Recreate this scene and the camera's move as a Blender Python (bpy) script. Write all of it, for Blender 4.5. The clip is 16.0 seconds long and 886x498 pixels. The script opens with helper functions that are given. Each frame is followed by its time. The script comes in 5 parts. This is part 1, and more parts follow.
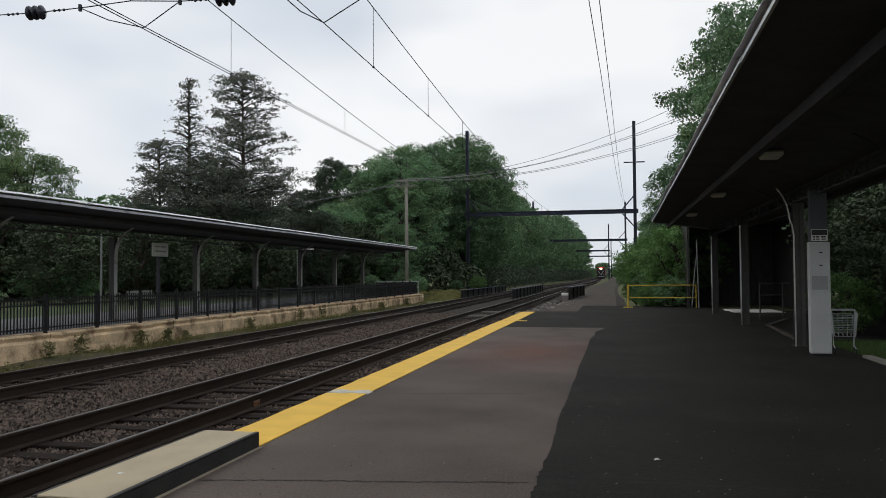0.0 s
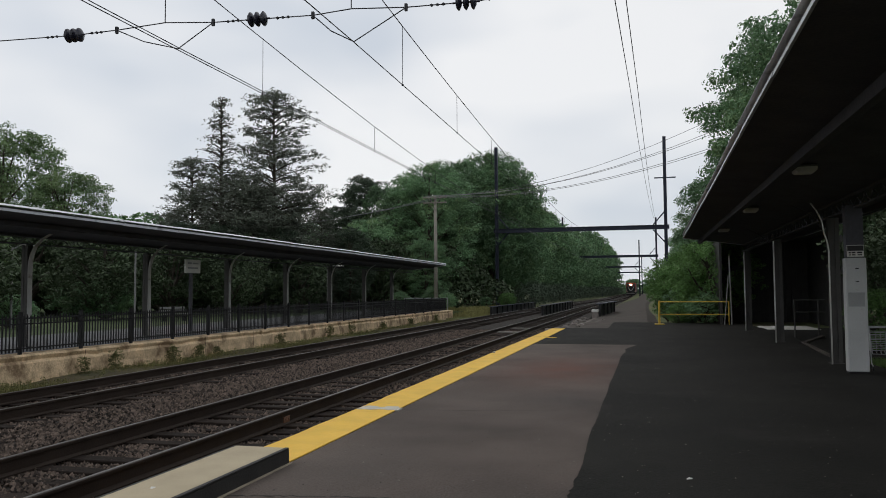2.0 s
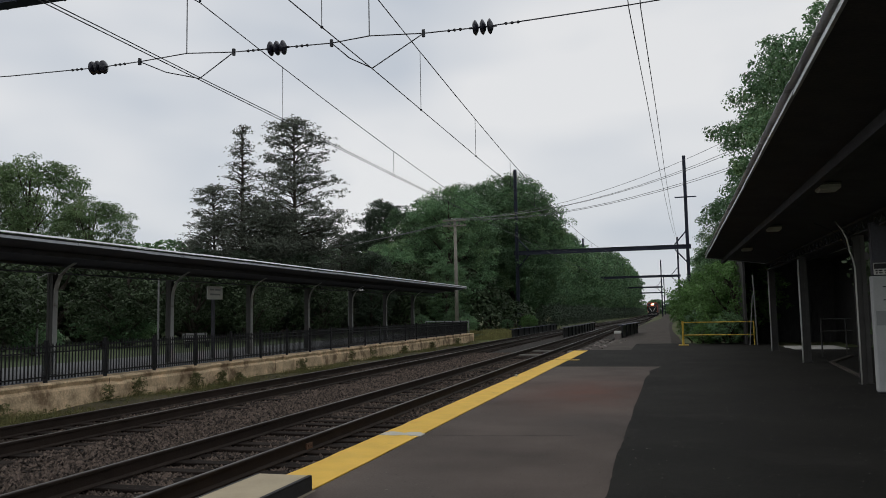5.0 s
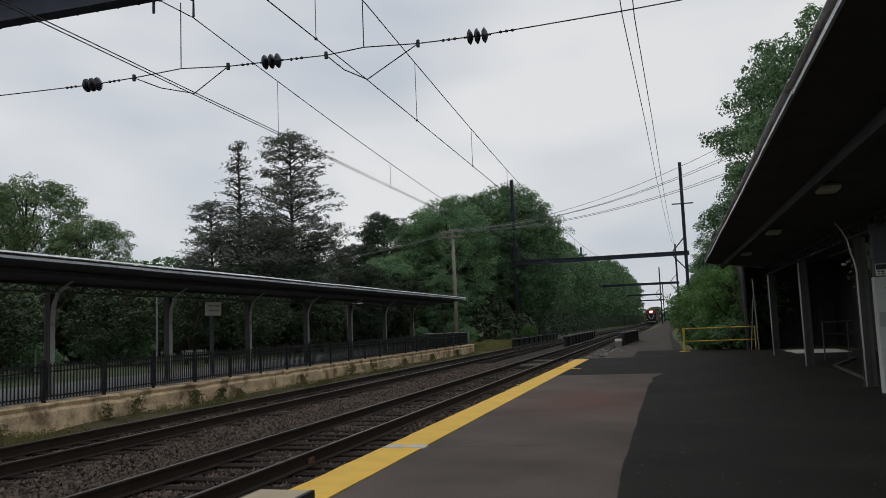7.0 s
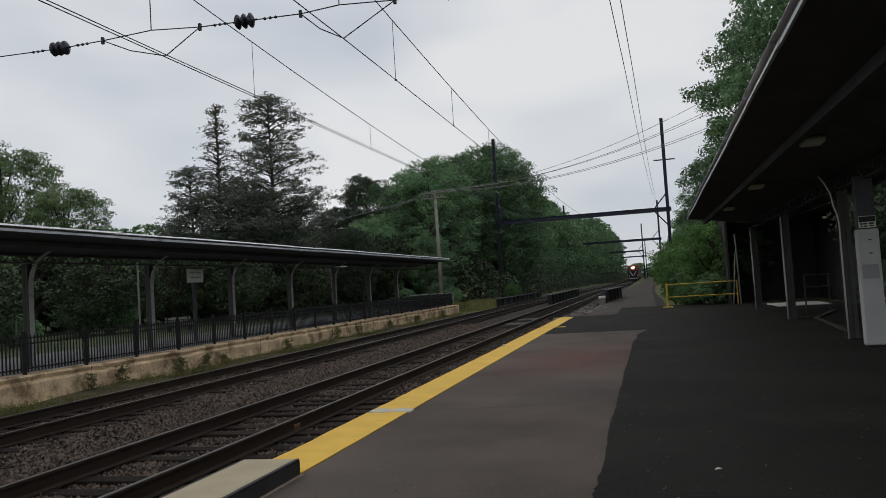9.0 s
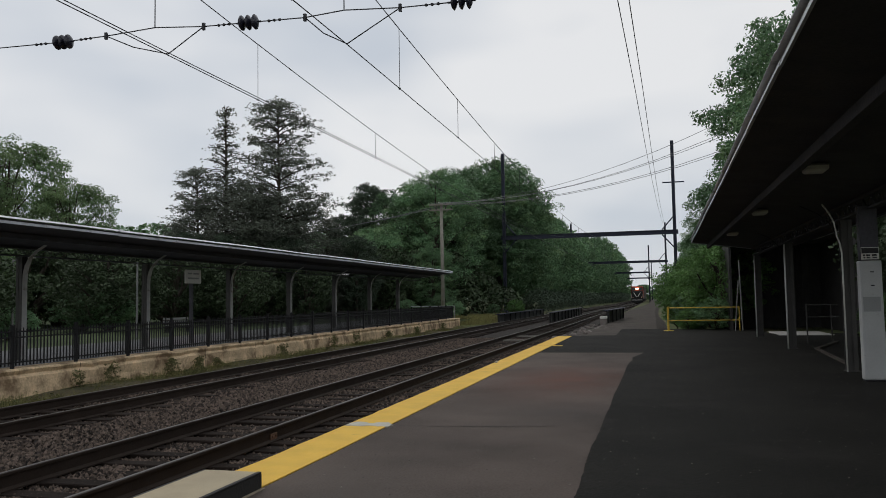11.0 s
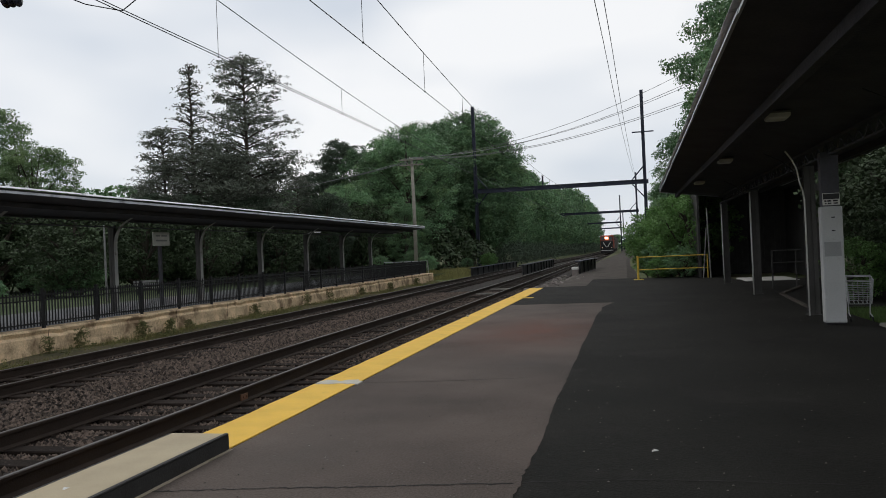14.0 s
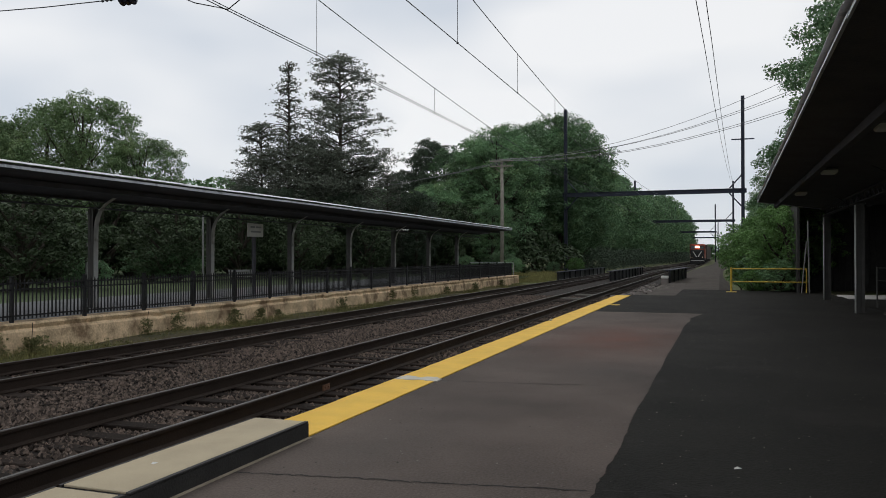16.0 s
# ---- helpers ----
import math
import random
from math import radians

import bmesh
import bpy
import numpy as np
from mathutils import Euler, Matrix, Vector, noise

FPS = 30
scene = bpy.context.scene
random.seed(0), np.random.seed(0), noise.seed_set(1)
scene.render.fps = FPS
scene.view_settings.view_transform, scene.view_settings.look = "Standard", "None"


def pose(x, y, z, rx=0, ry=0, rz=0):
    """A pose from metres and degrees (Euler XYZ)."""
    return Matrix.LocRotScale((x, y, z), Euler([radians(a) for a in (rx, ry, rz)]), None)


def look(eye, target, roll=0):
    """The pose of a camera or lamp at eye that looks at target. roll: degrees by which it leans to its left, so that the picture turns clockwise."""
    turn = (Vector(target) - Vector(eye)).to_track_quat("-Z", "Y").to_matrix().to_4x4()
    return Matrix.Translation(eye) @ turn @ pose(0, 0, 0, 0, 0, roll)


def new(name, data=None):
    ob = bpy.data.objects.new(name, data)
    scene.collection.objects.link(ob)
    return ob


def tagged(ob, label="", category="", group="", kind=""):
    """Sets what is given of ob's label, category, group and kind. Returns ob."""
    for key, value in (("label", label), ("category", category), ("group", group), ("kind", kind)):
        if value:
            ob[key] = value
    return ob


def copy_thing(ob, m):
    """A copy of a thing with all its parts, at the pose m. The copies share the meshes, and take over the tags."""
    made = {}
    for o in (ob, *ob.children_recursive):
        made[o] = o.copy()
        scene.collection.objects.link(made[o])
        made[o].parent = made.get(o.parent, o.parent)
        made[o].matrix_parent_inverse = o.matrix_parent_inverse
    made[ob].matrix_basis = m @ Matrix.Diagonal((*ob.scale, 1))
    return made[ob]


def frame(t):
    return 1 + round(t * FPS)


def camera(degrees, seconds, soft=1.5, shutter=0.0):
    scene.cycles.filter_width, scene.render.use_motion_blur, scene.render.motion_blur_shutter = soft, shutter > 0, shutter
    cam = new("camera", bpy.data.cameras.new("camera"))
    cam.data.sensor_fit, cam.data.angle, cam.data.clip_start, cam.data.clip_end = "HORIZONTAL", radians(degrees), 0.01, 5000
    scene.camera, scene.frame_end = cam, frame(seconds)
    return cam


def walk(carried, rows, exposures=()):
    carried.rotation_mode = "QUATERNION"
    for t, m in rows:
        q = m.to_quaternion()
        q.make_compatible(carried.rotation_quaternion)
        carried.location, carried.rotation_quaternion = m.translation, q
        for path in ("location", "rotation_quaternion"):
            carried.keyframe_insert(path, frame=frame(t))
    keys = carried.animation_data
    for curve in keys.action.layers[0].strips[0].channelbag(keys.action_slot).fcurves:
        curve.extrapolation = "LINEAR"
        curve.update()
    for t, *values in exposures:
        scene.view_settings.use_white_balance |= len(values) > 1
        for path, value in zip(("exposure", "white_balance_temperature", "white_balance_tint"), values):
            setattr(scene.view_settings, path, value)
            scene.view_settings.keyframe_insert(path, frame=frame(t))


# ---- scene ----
LENS = 58.99
cam = camera(LENS, 16.0, 0.9)
PATH = [
    (0.0, pose(0.000, 0.000, 1.620, 91.903, 0.394, 12.198)),
    (0.5, pose(-0.012, 0.001, 1.617, 92.129, -0.225, 13.420)),
    (1.0, pose(0.001, 0.006, 1.625, 92.330, 0.357, 12.954)),
    (1.5, pose(0.001, -0.002, 1.620, 92.452, 0.099, 14.833)),
    (2.0, pose(0.003, -0.012, 1.621, 93.112, 0.390, 14.324)),
    (2.5, pose(0.001, -0.012, 1.628, 93.572, 0.532, 14.837)),
    (3.0, pose(-0.009, -0.012, 1.632, 93.385, 0.843, 15.366)),
    (3.5, pose(-0.009, -0.008, 1.632, 93.542, 0.579, 15.415)),
    (4.0, pose(-0.008, -0.007, 1.636, 93.890, 0.437, 16.276)),
    (4.5, pose(-0.008, -0.006, 1.636, 94.349, 0.739, 15.210)),
    (4.7, pose(0.000, -0.007, 1.638, 94.806, 1.018, 15.773)),
    (6.8, pose(-0.053, 0.084, 1.614, 94.663, 1.706, 15.637)),
    (7.0, pose(-0.051, 0.088, 1.608, 95.676, 2.299, 15.816)),
    (7.2, pose(-0.056, 0.096, 1.621, 94.953, 2.021, 15.894)),
    (7.5, pose(-0.064, 0.109, 1.639, 93.970, 1.934, 18.017)),
    (7.8, pose(-0.091, 0.127, 1.637, 93.100, 2.170, 20.591)),
    (8.0, pose(-0.109, 0.139, 1.637, 93.986, 3.412, 19.653)),
    (8.2, pose(-0.122, 0.156, 1.636, 94.051, 4.713, 17.583)),
    (8.5, pose(-0.141, 0.181, 1.636, 92.146, 4.102, 15.153)),
    (8.7, pose(-0.122, 0.213, 1.636, 92.600, 3.950, 14.750)),
    (10.8, pose(0.078, 0.548, 1.637, 92.711, -0.153, 14.846)),
    (11.0, pose(0.097, 0.580, 1.637, 93.681, 0.971, 15.028)),
    (11.2, pose(0.108, 0.600, 1.637, 94.989, 1.367, 20.232)),
    (11.5, pose(0.124, 0.629, 1.637, 93.784, 4.923, 22.354)),
    (11.7, pose(0.113, 0.640, 1.637, 96.102, 3.708, 23.593)),
    (12.0, pose(0.095, 0.657, 1.636, 98.553, 3.753, 28.369)),
    (12.2, pose(0.077, 0.651, 1.632, 99.195, 3.529, 28.765)),
    (12.5, pose(0.050, 0.644, 1.625, 96.651, 3.215, 23.626)),
    (12.8, pose(0.059, 0.617, 1.614, 89.833, 3.212, 22.820)),
    (13.0, pose(0.065, 0.600, 1.607, 88.158, 0.713, 20.640)),
    (13.2, pose(0.092, 0.591, 1.623, 90.299, 1.427, 17.492)),
    (13.5, pose(0.133, 0.579, 1.648, 92.910, 1.951, 14.393)),
    (13.8, pose(0.172, 0.608, 1.653, 90.429, 1.534, 13.140)),
    (14.0, pose(0.199, 0.627, 1.656, 90.312, 2.510, 13.142)),
    (14.2, pose(0.208, 0.634, 1.654, 91.494, 2.501, 13.509)),
    (14.5, pose(0.222, 0.644, 1.652, 91.699, 3.476, 14.478)),
    (15.0, pose(0.208, 0.648, 1.672, 91.963, 3.267, 12.003)),
    (15.5, pose(0.259, 0.641, 1.663, 92.479, 3.854, 13.851)),
    (16.0, pose(0.233, 0.625, 1.647, 90.518, 0.040, 19.463)),
]
EXPOSURES = [(0.0, 0.06), (2.5, -0.08), (4.5, -0.2), (7.5, -0.26), (8.5, -0.26), (11.0, -0.18), (11.5, -0.24), (12.0, -0.38), (12.8, -0.58), (13.0, -0.42), (13.2, -0.16), (13.35, -0.02), (14.5, 0.06), (16.0, -0.02)]
walk(cam, PATH, EXPOSURES)

# ---- world, sun, exposure ----
SKY_GAIN = 1.0
world = bpy.data.worlds.new("overcast_sky")
scene.world = world
world.use_nodes = True
wt = world.node_tree
wt.nodes.clear()
w_out = wt.nodes.new("ShaderNodeOutputWorld")
w_bg = wt.nodes.new("ShaderNodeBackground")
w_sky = wt.nodes.new("ShaderNodeTexSky")
w_sky.sky_type = "NISHITA"
w_sky.sun_disc = False
w_sky.sun_elevation = radians(48)
w_sky.sun_rotation = radians(-60)
w_tc = wt.nodes.new("ShaderNodeTexCoord")
w_map = wt.nodes.new("ShaderNodeMapping")
w_map.inputs["Scale"].default_value = (1.5, 1.5, 3.6)
w_noise = wt.nodes.new("ShaderNodeTexNoise")
w_noise.inputs["Scale"].default_value = 1.5
w_noise.inputs["Detail"].default_value = 3
w_noise.inputs["Roughness"].default_value = 0.45
w_ramp = wt.nodes.new("ShaderNodeValToRGB")
w_ramp.color_ramp.elements[0].position = 0.36
w_ramp.color_ramp.elements[0].color = (0.64, 0.69, 0.76, 1)
w_ramp.color_ramp.elements[1].position = 0.58
w_ramp.color_ramp.elements[1].color = (0.925, 0.93, 0.94, 1)
w_mix = wt.nodes.new("ShaderNodeMixRGB")
w_mix.inputs["Fac"].default_value = 0.93
w_mul = wt.nodes.new("ShaderNodeMixRGB")
w_mul.blend_type = "MULTIPLY"
w_mul.inputs["Fac"].default_value = 1
w_mul.inputs["Color2"].default_value = (0.1, 0.1, 0.1, 1)
wt.links.new(w_tc.outputs["Generated"], w_map.inputs["Vector"])
wt.links.new(w_map.outputs["Vector"], w_noise.inputs["Vector"])
wt.links.new(w_noise.outputs["Fac"], w_ramp.inputs["Fac"])
wt.links.new(w_sky.outputs["Color"], w_mul.inputs["Color1"])
wt.links.new(w_mul.outputs["Color"], w_mix.inputs["Color1"])
wt.links.new(w_ramp.outputs["Color"], w_mix.inputs["Color2"])
wt.links.new(w_mix.outputs["Color"], w_bg.inputs["Color"])
w_bg.inputs["Strength"].default_value = SKY_GAIN
wt.links.new(w_bg.outputs["Background"], w_out.inputs["Surface"])

sun_data = bpy.data.lights.new("sun", "SUN")
sun_data.energy = 0.5
sun_data.angle = radians(25)
sun_data.color = (1.0, 0.96, 0.9)
sun = new("sun", sun_data)
sun.matrix_world = look((-40, 20, 50), (0, 0, 0))


# ---- materials ----
def material(name, base, vary=0.15, rough=0.8, metal=0.0, scale=4.0, fine=60.0, bump=0.2, stain=None, stain_at=0.55,
             stain_scale=1.2, random_amount=0.0, island=False, leaf=0.0, spec=0.3, per_thing=0.0):
    """Principled material with colour variation at two scales, stains and fine relief."""
    m = bpy.data.materials.new(name)
    m.use_nodes = True
    nt = m.node_tree
    bsdf = nt.nodes["Principled BSDF"]
    tc = nt.nodes.new("ShaderNodeTexCoord")
    big = nt.nodes.new("ShaderNodeTexNoise")
    big.inputs["Scale"].default_value = scale
    big.inputs["Detail"].default_value = 5
    small = nt.nodes.new("ShaderNodeTexNoise")
    small.inputs["Scale"].default_value = fine
    small.inputs["Detail"].default_value = 3
    for n in (big, small):
        nt.links.new(tc.outputs["Object"], n.inputs["Vector"])
    add = nt.nodes.new("ShaderNodeMath")
    add.operation = "MULTIPLY_ADD"
    add.inputs[1].default_value = 0.6
    nt.links.new(big.outputs["Fac"], add.inputs[0])
    half = nt.nodes.new("ShaderNodeMath")
    half.operation = "MULTIPLY"
    half.inputs[1].default_value = 0.4
    nt.links.new(small.outputs["Fac"], half.inputs[0])
    nt.links.new(half.outputs[0], add.inputs[2])
    ramp = nt.nodes.new("ShaderNodeValToRGB")
    ramp.color_ramp.elements[0].position = 0.3
    ramp.color_ramp.elements[1].position = 0.7
    ramp.color_ramp.elements[0].color = (*[max(0, c * (1 - vary)) for c in base], 1)
    ramp.color_ramp.elements[1].color = (*[min(1, c * (1 + vary)) for c in base], 1)
    nt.links.new(add.outputs[0], ramp.inputs["Fac"])
    col = ramp.outputs["Color"]
    if stain:
        sn = nt.nodes.new("ShaderNodeTexNoise")
        sn.inputs["Scale"].default_value = stain_scale
        sn.inputs["Detail"].default_value = 7
        sn.inputs["Roughness"].default_value = 0.65
        nt.links.new(tc.outputs["Object"], sn.inputs["Vector"])
        sr = nt.nodes.new("ShaderNodeValToRGB")
        sr.color_ramp.elements[0].position = stain_at
        sr.color_ramp.elements[1].position = stain_at + 0.12
        nt.links.new(sn.outputs["Fac"], sr.inputs["Fac"])
        mx = nt.nodes.new("ShaderNodeMixRGB")
        nt.links.new(sr.outputs["Color"], mx.inputs["Fac"])
        nt.links.new(col, mx.inputs["Color1"])
        mx.inputs["Color2"].default_value = (*stain, 1)
        col = mx.outputs["Color"]
    if random_amount:
        if island:
            g = nt.nodes.new("ShaderNodeNewGeometry")
            rnd = g.outputs["Random Per Island"]
        else:
            g = nt.nodes.new("ShaderNodeObjectInfo")
            rnd = g.outputs["Random"]
        mr = nt.nodes.new("ShaderNodeMapRange")
        mr.inputs["To Min"].default_value = 1 - random_amount
        mr.inputs["To Max"].default_value = 1 + random_amount
        nt.links.new(rnd, mr.inputs["Value"])
        hs = nt.nodes.new("ShaderNodeHueSaturation")
        nt.links.new(mr.outputs["Result"], hs.inputs["Value"])
        nt.links.new(col, hs.inputs["Color"])
        col = hs.outputs["Color"]
    if per_thing:
        oi = nt.nodes.new("ShaderNodeObjectInfo")
        mr2 = nt.nodes.new("ShaderNodeMapRange")
        mr2.inputs["To Min"].default_value = 1 - per_thing
        mr2.inputs["To Max"].default_value = 1 + per_thing
        nt.links.new(oi.outputs["Random"], mr2.inputs["Value"])
        hs2 = nt.nodes.new("ShaderNodeHueSaturation")
        nt.links.new(mr2.outputs["Result"], hs2.inputs["Value"])
        nt.links.new(col, hs2.inputs["Color"])
        col = hs2.outputs["Color"]
    nt.links.new(col, bsdf.inputs["Base Color"])
    bsdf.inputs["Roughness"].default_value = rough
    bsdf.inputs["Metallic"].default_value = metal
    bsdf.inputs["Specular IOR Level"].default_value = spec
    if bump:
        bp = nt.nodes.new("ShaderNodeBump")
        bp.inputs["Strength"].default_value = bump
        bp.inputs["Distance"].default_value = 0.02
        nt.links.new(small.outputs["Fac"], bp.inputs["Height"])
        nt.links.new(bp.outputs["Normal"], bsdf.inputs["Normal"])
    if leaf:
        out = nt.nodes["Material Output"]
        tr = nt.nodes.new("ShaderNodeBsdfTranslucent")
        nt.links.new(col, tr.inputs["Color"])
        ms = nt.nodes.new("ShaderNodeMixShader")
        ms.inputs["Fac"].default_value = leaf
        nt.links.new(bsdf.outputs["BSDF"], ms.inputs[1])
        nt.links.new(tr.outputs["BSDF"], ms.inputs[2])
        nt.links.new(ms.outputs["Shader"], out.inputs["Surface"])
    return m


def glow(name, colour, strength):
    m = bpy.data.materials.new(name)
    m.use_nodes = True
    b = m.node_tree.nodes["Principled BSDF"]
    b.inputs["Base Color"].default_value = (*colour, 1)
    b.inputs["Emission Color"].default_value = (*colour, 1)
    b.inputs["Emission Strength"].default_value = strength
    return m


M_OLD_ASPHALT = material("worn_grey_asphalt", (0.085, 0.067, 0.057), 0.6, 0.9, scale=0.5, fine=48, bump=0.5, stain=(0.10, 0.07, 0.06), stain_at=0.56, stain_scale=0.25)
M_NEW_ASPHALT = material("dark_sealed_asphalt", (0.0150, 0.0143, 0.0122), 0.6, 0.85, scale=0.45, fine=45, bump=0.6, stain=(0.024, 0.022, 0.020), stain_scale=0.6, spec=0.12)


def add_stain(m, centre, size, colour, amount):
    """A soft worn stain of its own shape on a material, in metres."""
    nt = m.node_tree
    bsdf = nt.nodes["Principled BSDF"]
    link = bsdf.inputs["Base Color"].links[0]
    src = link.from_socket
    tc = nt.nodes.new("ShaderNodeTexCoord")
    mp = nt.nodes.new("ShaderNodeMapping")
    mp.vector_type = "TEXTURE"
    mp.inputs["Location"].default_value = centre
    mp.inputs["Scale"].default_value = size
    gr = nt.nodes.new("ShaderNodeTexGradient")
    gr.gradient_type = "QUADRATIC_SPHERE"
    nz = nt.nodes.new("ShaderNodeTexNoise")
    nz.inputs["Scale"].default_value = 1.3
    nz.inputs["Detail"].default_value = 6
    mu = nt.nodes.new("ShaderNodeMath")
    mu.operation = "MULTIPLY"
    m2 = nt.nodes.new("ShaderNodeMath")
    m2.operation = "MULTIPLY"
    m2.inputs[1].default_value = amount
    mx = nt.nodes.new("ShaderNodeMixRGB")
    mx.inputs["Color2"].default_value = (*colour, 1)
    nt.links.new(tc.outputs["Object"], mp.inputs["Vector"])
    nt.links.new(tc.outputs["Object"], nz.inputs["Vector"])
    nt.links.new(mp.outputs["Vector"], gr.inputs["Vector"])
    nt.links.new(gr.outputs["Fac"], mu.inputs[0])
    nt.links.new(nz.outputs["Fac"], mu.inputs[1])
    nt.links.new(mu.outputs[0], m2.inputs[0])
    nt.links.new(m2.outputs[0], mx.inputs["Fac"])
    nt.links.new(src, mx.inputs["Color1"])
    nt.links.new(mx.outputs["Color"], bsdf.inputs["Base Color"])


add_stain(M_OLD_ASPHALT, (-1.7, 16.5, 0), (2.6, 5.5, 3.0), (0.115, 0.054, 0.040), 2.0)
add_stain(M_OLD_ASPHALT, (-1.2, 12.0, 0), (1.6, 2.2, 3.0), (0.060, 0.052, 0.048), 1.2)
add_stain(M_OLD_ASPHALT, (-2.6, 7.0, 0), (1.2, 2.0, 3.0), (0.062, 0.054, 0.048), 1.2)
M_CRACK = material("crack_filler", (0.018, 0.017, 0.016), 0.2, 0.9)
M_YELLOW = material("worn_yellow_paint", (0.74, 0.46, 0.065), 0.13, 0.7, scale=2.5, fine=80, bump=0.25, stain=(0.40, 0.26, 0.07), stain_at=0.62, stain_scale=3)
M_WHITE_PAINT = material("dirty_white_paint", (0.50, 0.48, 0.42), 0.2, 0.7, scale=4, stain=(0.3, 0.28, 0.24), stain_scale=4)
M_BOX_TOP = material("cream_nonslip_board", (0.42, 0.355, 0.245), 0.2, 0.85, scale=2, fine=150, bump=0.4, stain=(0.38, 0.34, 0.26), stain_at=0.6, stain_scale=2)
M_BLACK_TIMBER = material("black_stained_timber", (0.036, 0.035, 0.034), 0.35, 0.75, scale=3, fine=50, bump=0.3)
M_CONCRETE = material("weathered_concrete", (0.62, 0.465, 0.295), 0.45, 0.9, scale=1.6, fine=18, bump=1.0, stain=(0.24, 0.165, 0.10), stain_at=0.5, stain_scale=1.3)
M_VERGE = material("dry_earth_verge", (0.105, 0.088, 0.050), 0.45, 0.95, scale=0.8, fine=18, bump=0.9, stain=(0.060, 0.062, 0.030), stain_at=0.5, stain_scale=0.9)
M_LEAF_PARK = material("airy_leaf_foliage", (0.118, 0.182, 0.082), 0.4, 0.6, scale=0.5, fine=1.5, bump=0, random_amount=0.22, island=True, leaf=0.3, per_thing=0.2, stain=(0.168, 0.232, 0.098), stain_at=0.5, stain_scale=0.35)
M_COLUMN_LOWER = material("grey_brown_column_lower", (0.090, 0.080, 0.070), 0.3, 0.9, scale=1.5, fine=25, bump=0.5, stain=(0.055, 0.045, 0.037), stain_at=0.52, stain_scale=1.2)
M_GRASS = material("mown_grass", (0.075, 0.125, 0.036), 0.35, 0.8, scale=1.2, fine=8, bump=0, random_amount=0.3, island=True, leaf=0.25)
M_KERB = material("pale_concrete_kerb", (0.20, 0.19, 0.17), 0.2, 0.9, scale=2, fine=60)
M_COPING = material("bare_tan_coping", (0.30, 0.25, 0.19), 0.25, 0.9, scale=3, fine=60, bump=0.4)
M_PAVING = material("grey_platform_paving", (0.125, 0.13, 0.14), 0.15, 0.9, scale=0.8, fine=70)
M_RAIL_SIDE = material("rusty_rail_steel", (0.036, 0.025, 0.019), 0.3, 0.75, 0.3, scale=3, fine=60, bump=0.3)
M_RAIL_TOP = material("worn_rail_head", (0.085, 0.075, 0.068), 0.2, 0.34, 0.85, scale=6, fine=80, bump=0.05)
M_RUST = material("orange_brown_rust", (0.17, 0.095, 0.062), 0.3, 0.9, scale=8, fine=60, bump=0.4)
M_TIE = material("creosoted_timber", (0.021, 0.0155, 0.0125), 0.35, 0.9, scale=4, fine=30, bump=0.5, random_amount=0.35, spec=0.1)
M_STONE = material("ballast_stone", (0.088, 0.066, 0.053), 0.45, 0.9, scale=6, fine=40, bump=0.3, random_amount=0.9, island=True)
M_BALLAST = material("ballast_bed", (0.021, 0.016, 0.013), 0.5, 0.95, scale=2, fine=22, bump=1.0, stain=(0.022, 0.017, 0.014), stain_at=0.5, stain_scale=1.0)
M_GRAVEL = material("gravel_path", (0.060, 0.049, 0.042), 0.6, 0.95, scale=1, fine=11, bump=0.8, stain=(0.07, 0.07, 0.05), stain_scale=0.4)
M_GROUND = material("grass_and_earth", (0.085, 0.105, 0.04), 0.45, 0.95, scale=0.4, fine=15, bump=0.8, stain=(0.16, 0.125, 0.08), stain_at=0.52, stain_scale=0.5)
# ground green darkened: the park trees' shade is put into the lawn colour
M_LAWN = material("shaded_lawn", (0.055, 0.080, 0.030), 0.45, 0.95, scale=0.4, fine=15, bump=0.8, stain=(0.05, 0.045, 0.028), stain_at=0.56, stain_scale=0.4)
M_WALL_WEED = material("olive_weeds", (0.17, 0.175, 0.075), 0.4, 0.8, scale=2, fine=6, bump=0, random_amount=0.5, island=True, leaf=0.25)
M_GRIT = material("loose_grit", (0.13, 0.12, 0.105), 0.3, 0.9, bump=0, random_amount=0.6, island=True)
M_BLACK_METAL = material("black_painted_metal", (0.012, 0.012, 0.014), 0.25, 0.5, 0.0, scale=6, fine=60, bump=0.1)
M_STEEL_POST = material("grey_painted_steel", (0.20, 0.20, 0.195), 0.2, 0.6, 0.1, scale=3, fine=40, bump=0.15, stain=(0.11, 0.10, 0.09), stain_at=0.6, stain_scale=3)
M_SOFFIT = material("dark_soffit_boards", (0.066, 0.066, 0.078), 0.3, 0.8, scale=2, fine=25, bump=0.3)
# grey steel darkened for shaded faces and the shade under the canopy
M_STEEL_SHADED = material("shaded_steel", (0.064, 0.062, 0.059), 0.25, 0.6, 0.1, scale=3, fine=40, bump=0.15, stain=(0.05, 0.04, 0.035), stain_at=0.6, stain_scale=3)
# bracket steel lightened for the faces that the sky lights
M_BRACKET_LIT = material("lit_bracket_steel", (0.36, 0.36, 0.35), 0.2, 0.6, 0.1, scale=3, fine=40, bump=0.15, stain=(0.16, 0.14, 0.12), stain_at=0.6, stain_scale=4)
M_FASCIA = material("pale_metal_fascia", (0.78, 0.79, 0.80), 0.2, 0.5, 0.2, scale=1.2, fine=30, bump=0.15, stain=(0.25, 0.26, 0.28), stain_at=0.56, stain_scale=1.5)
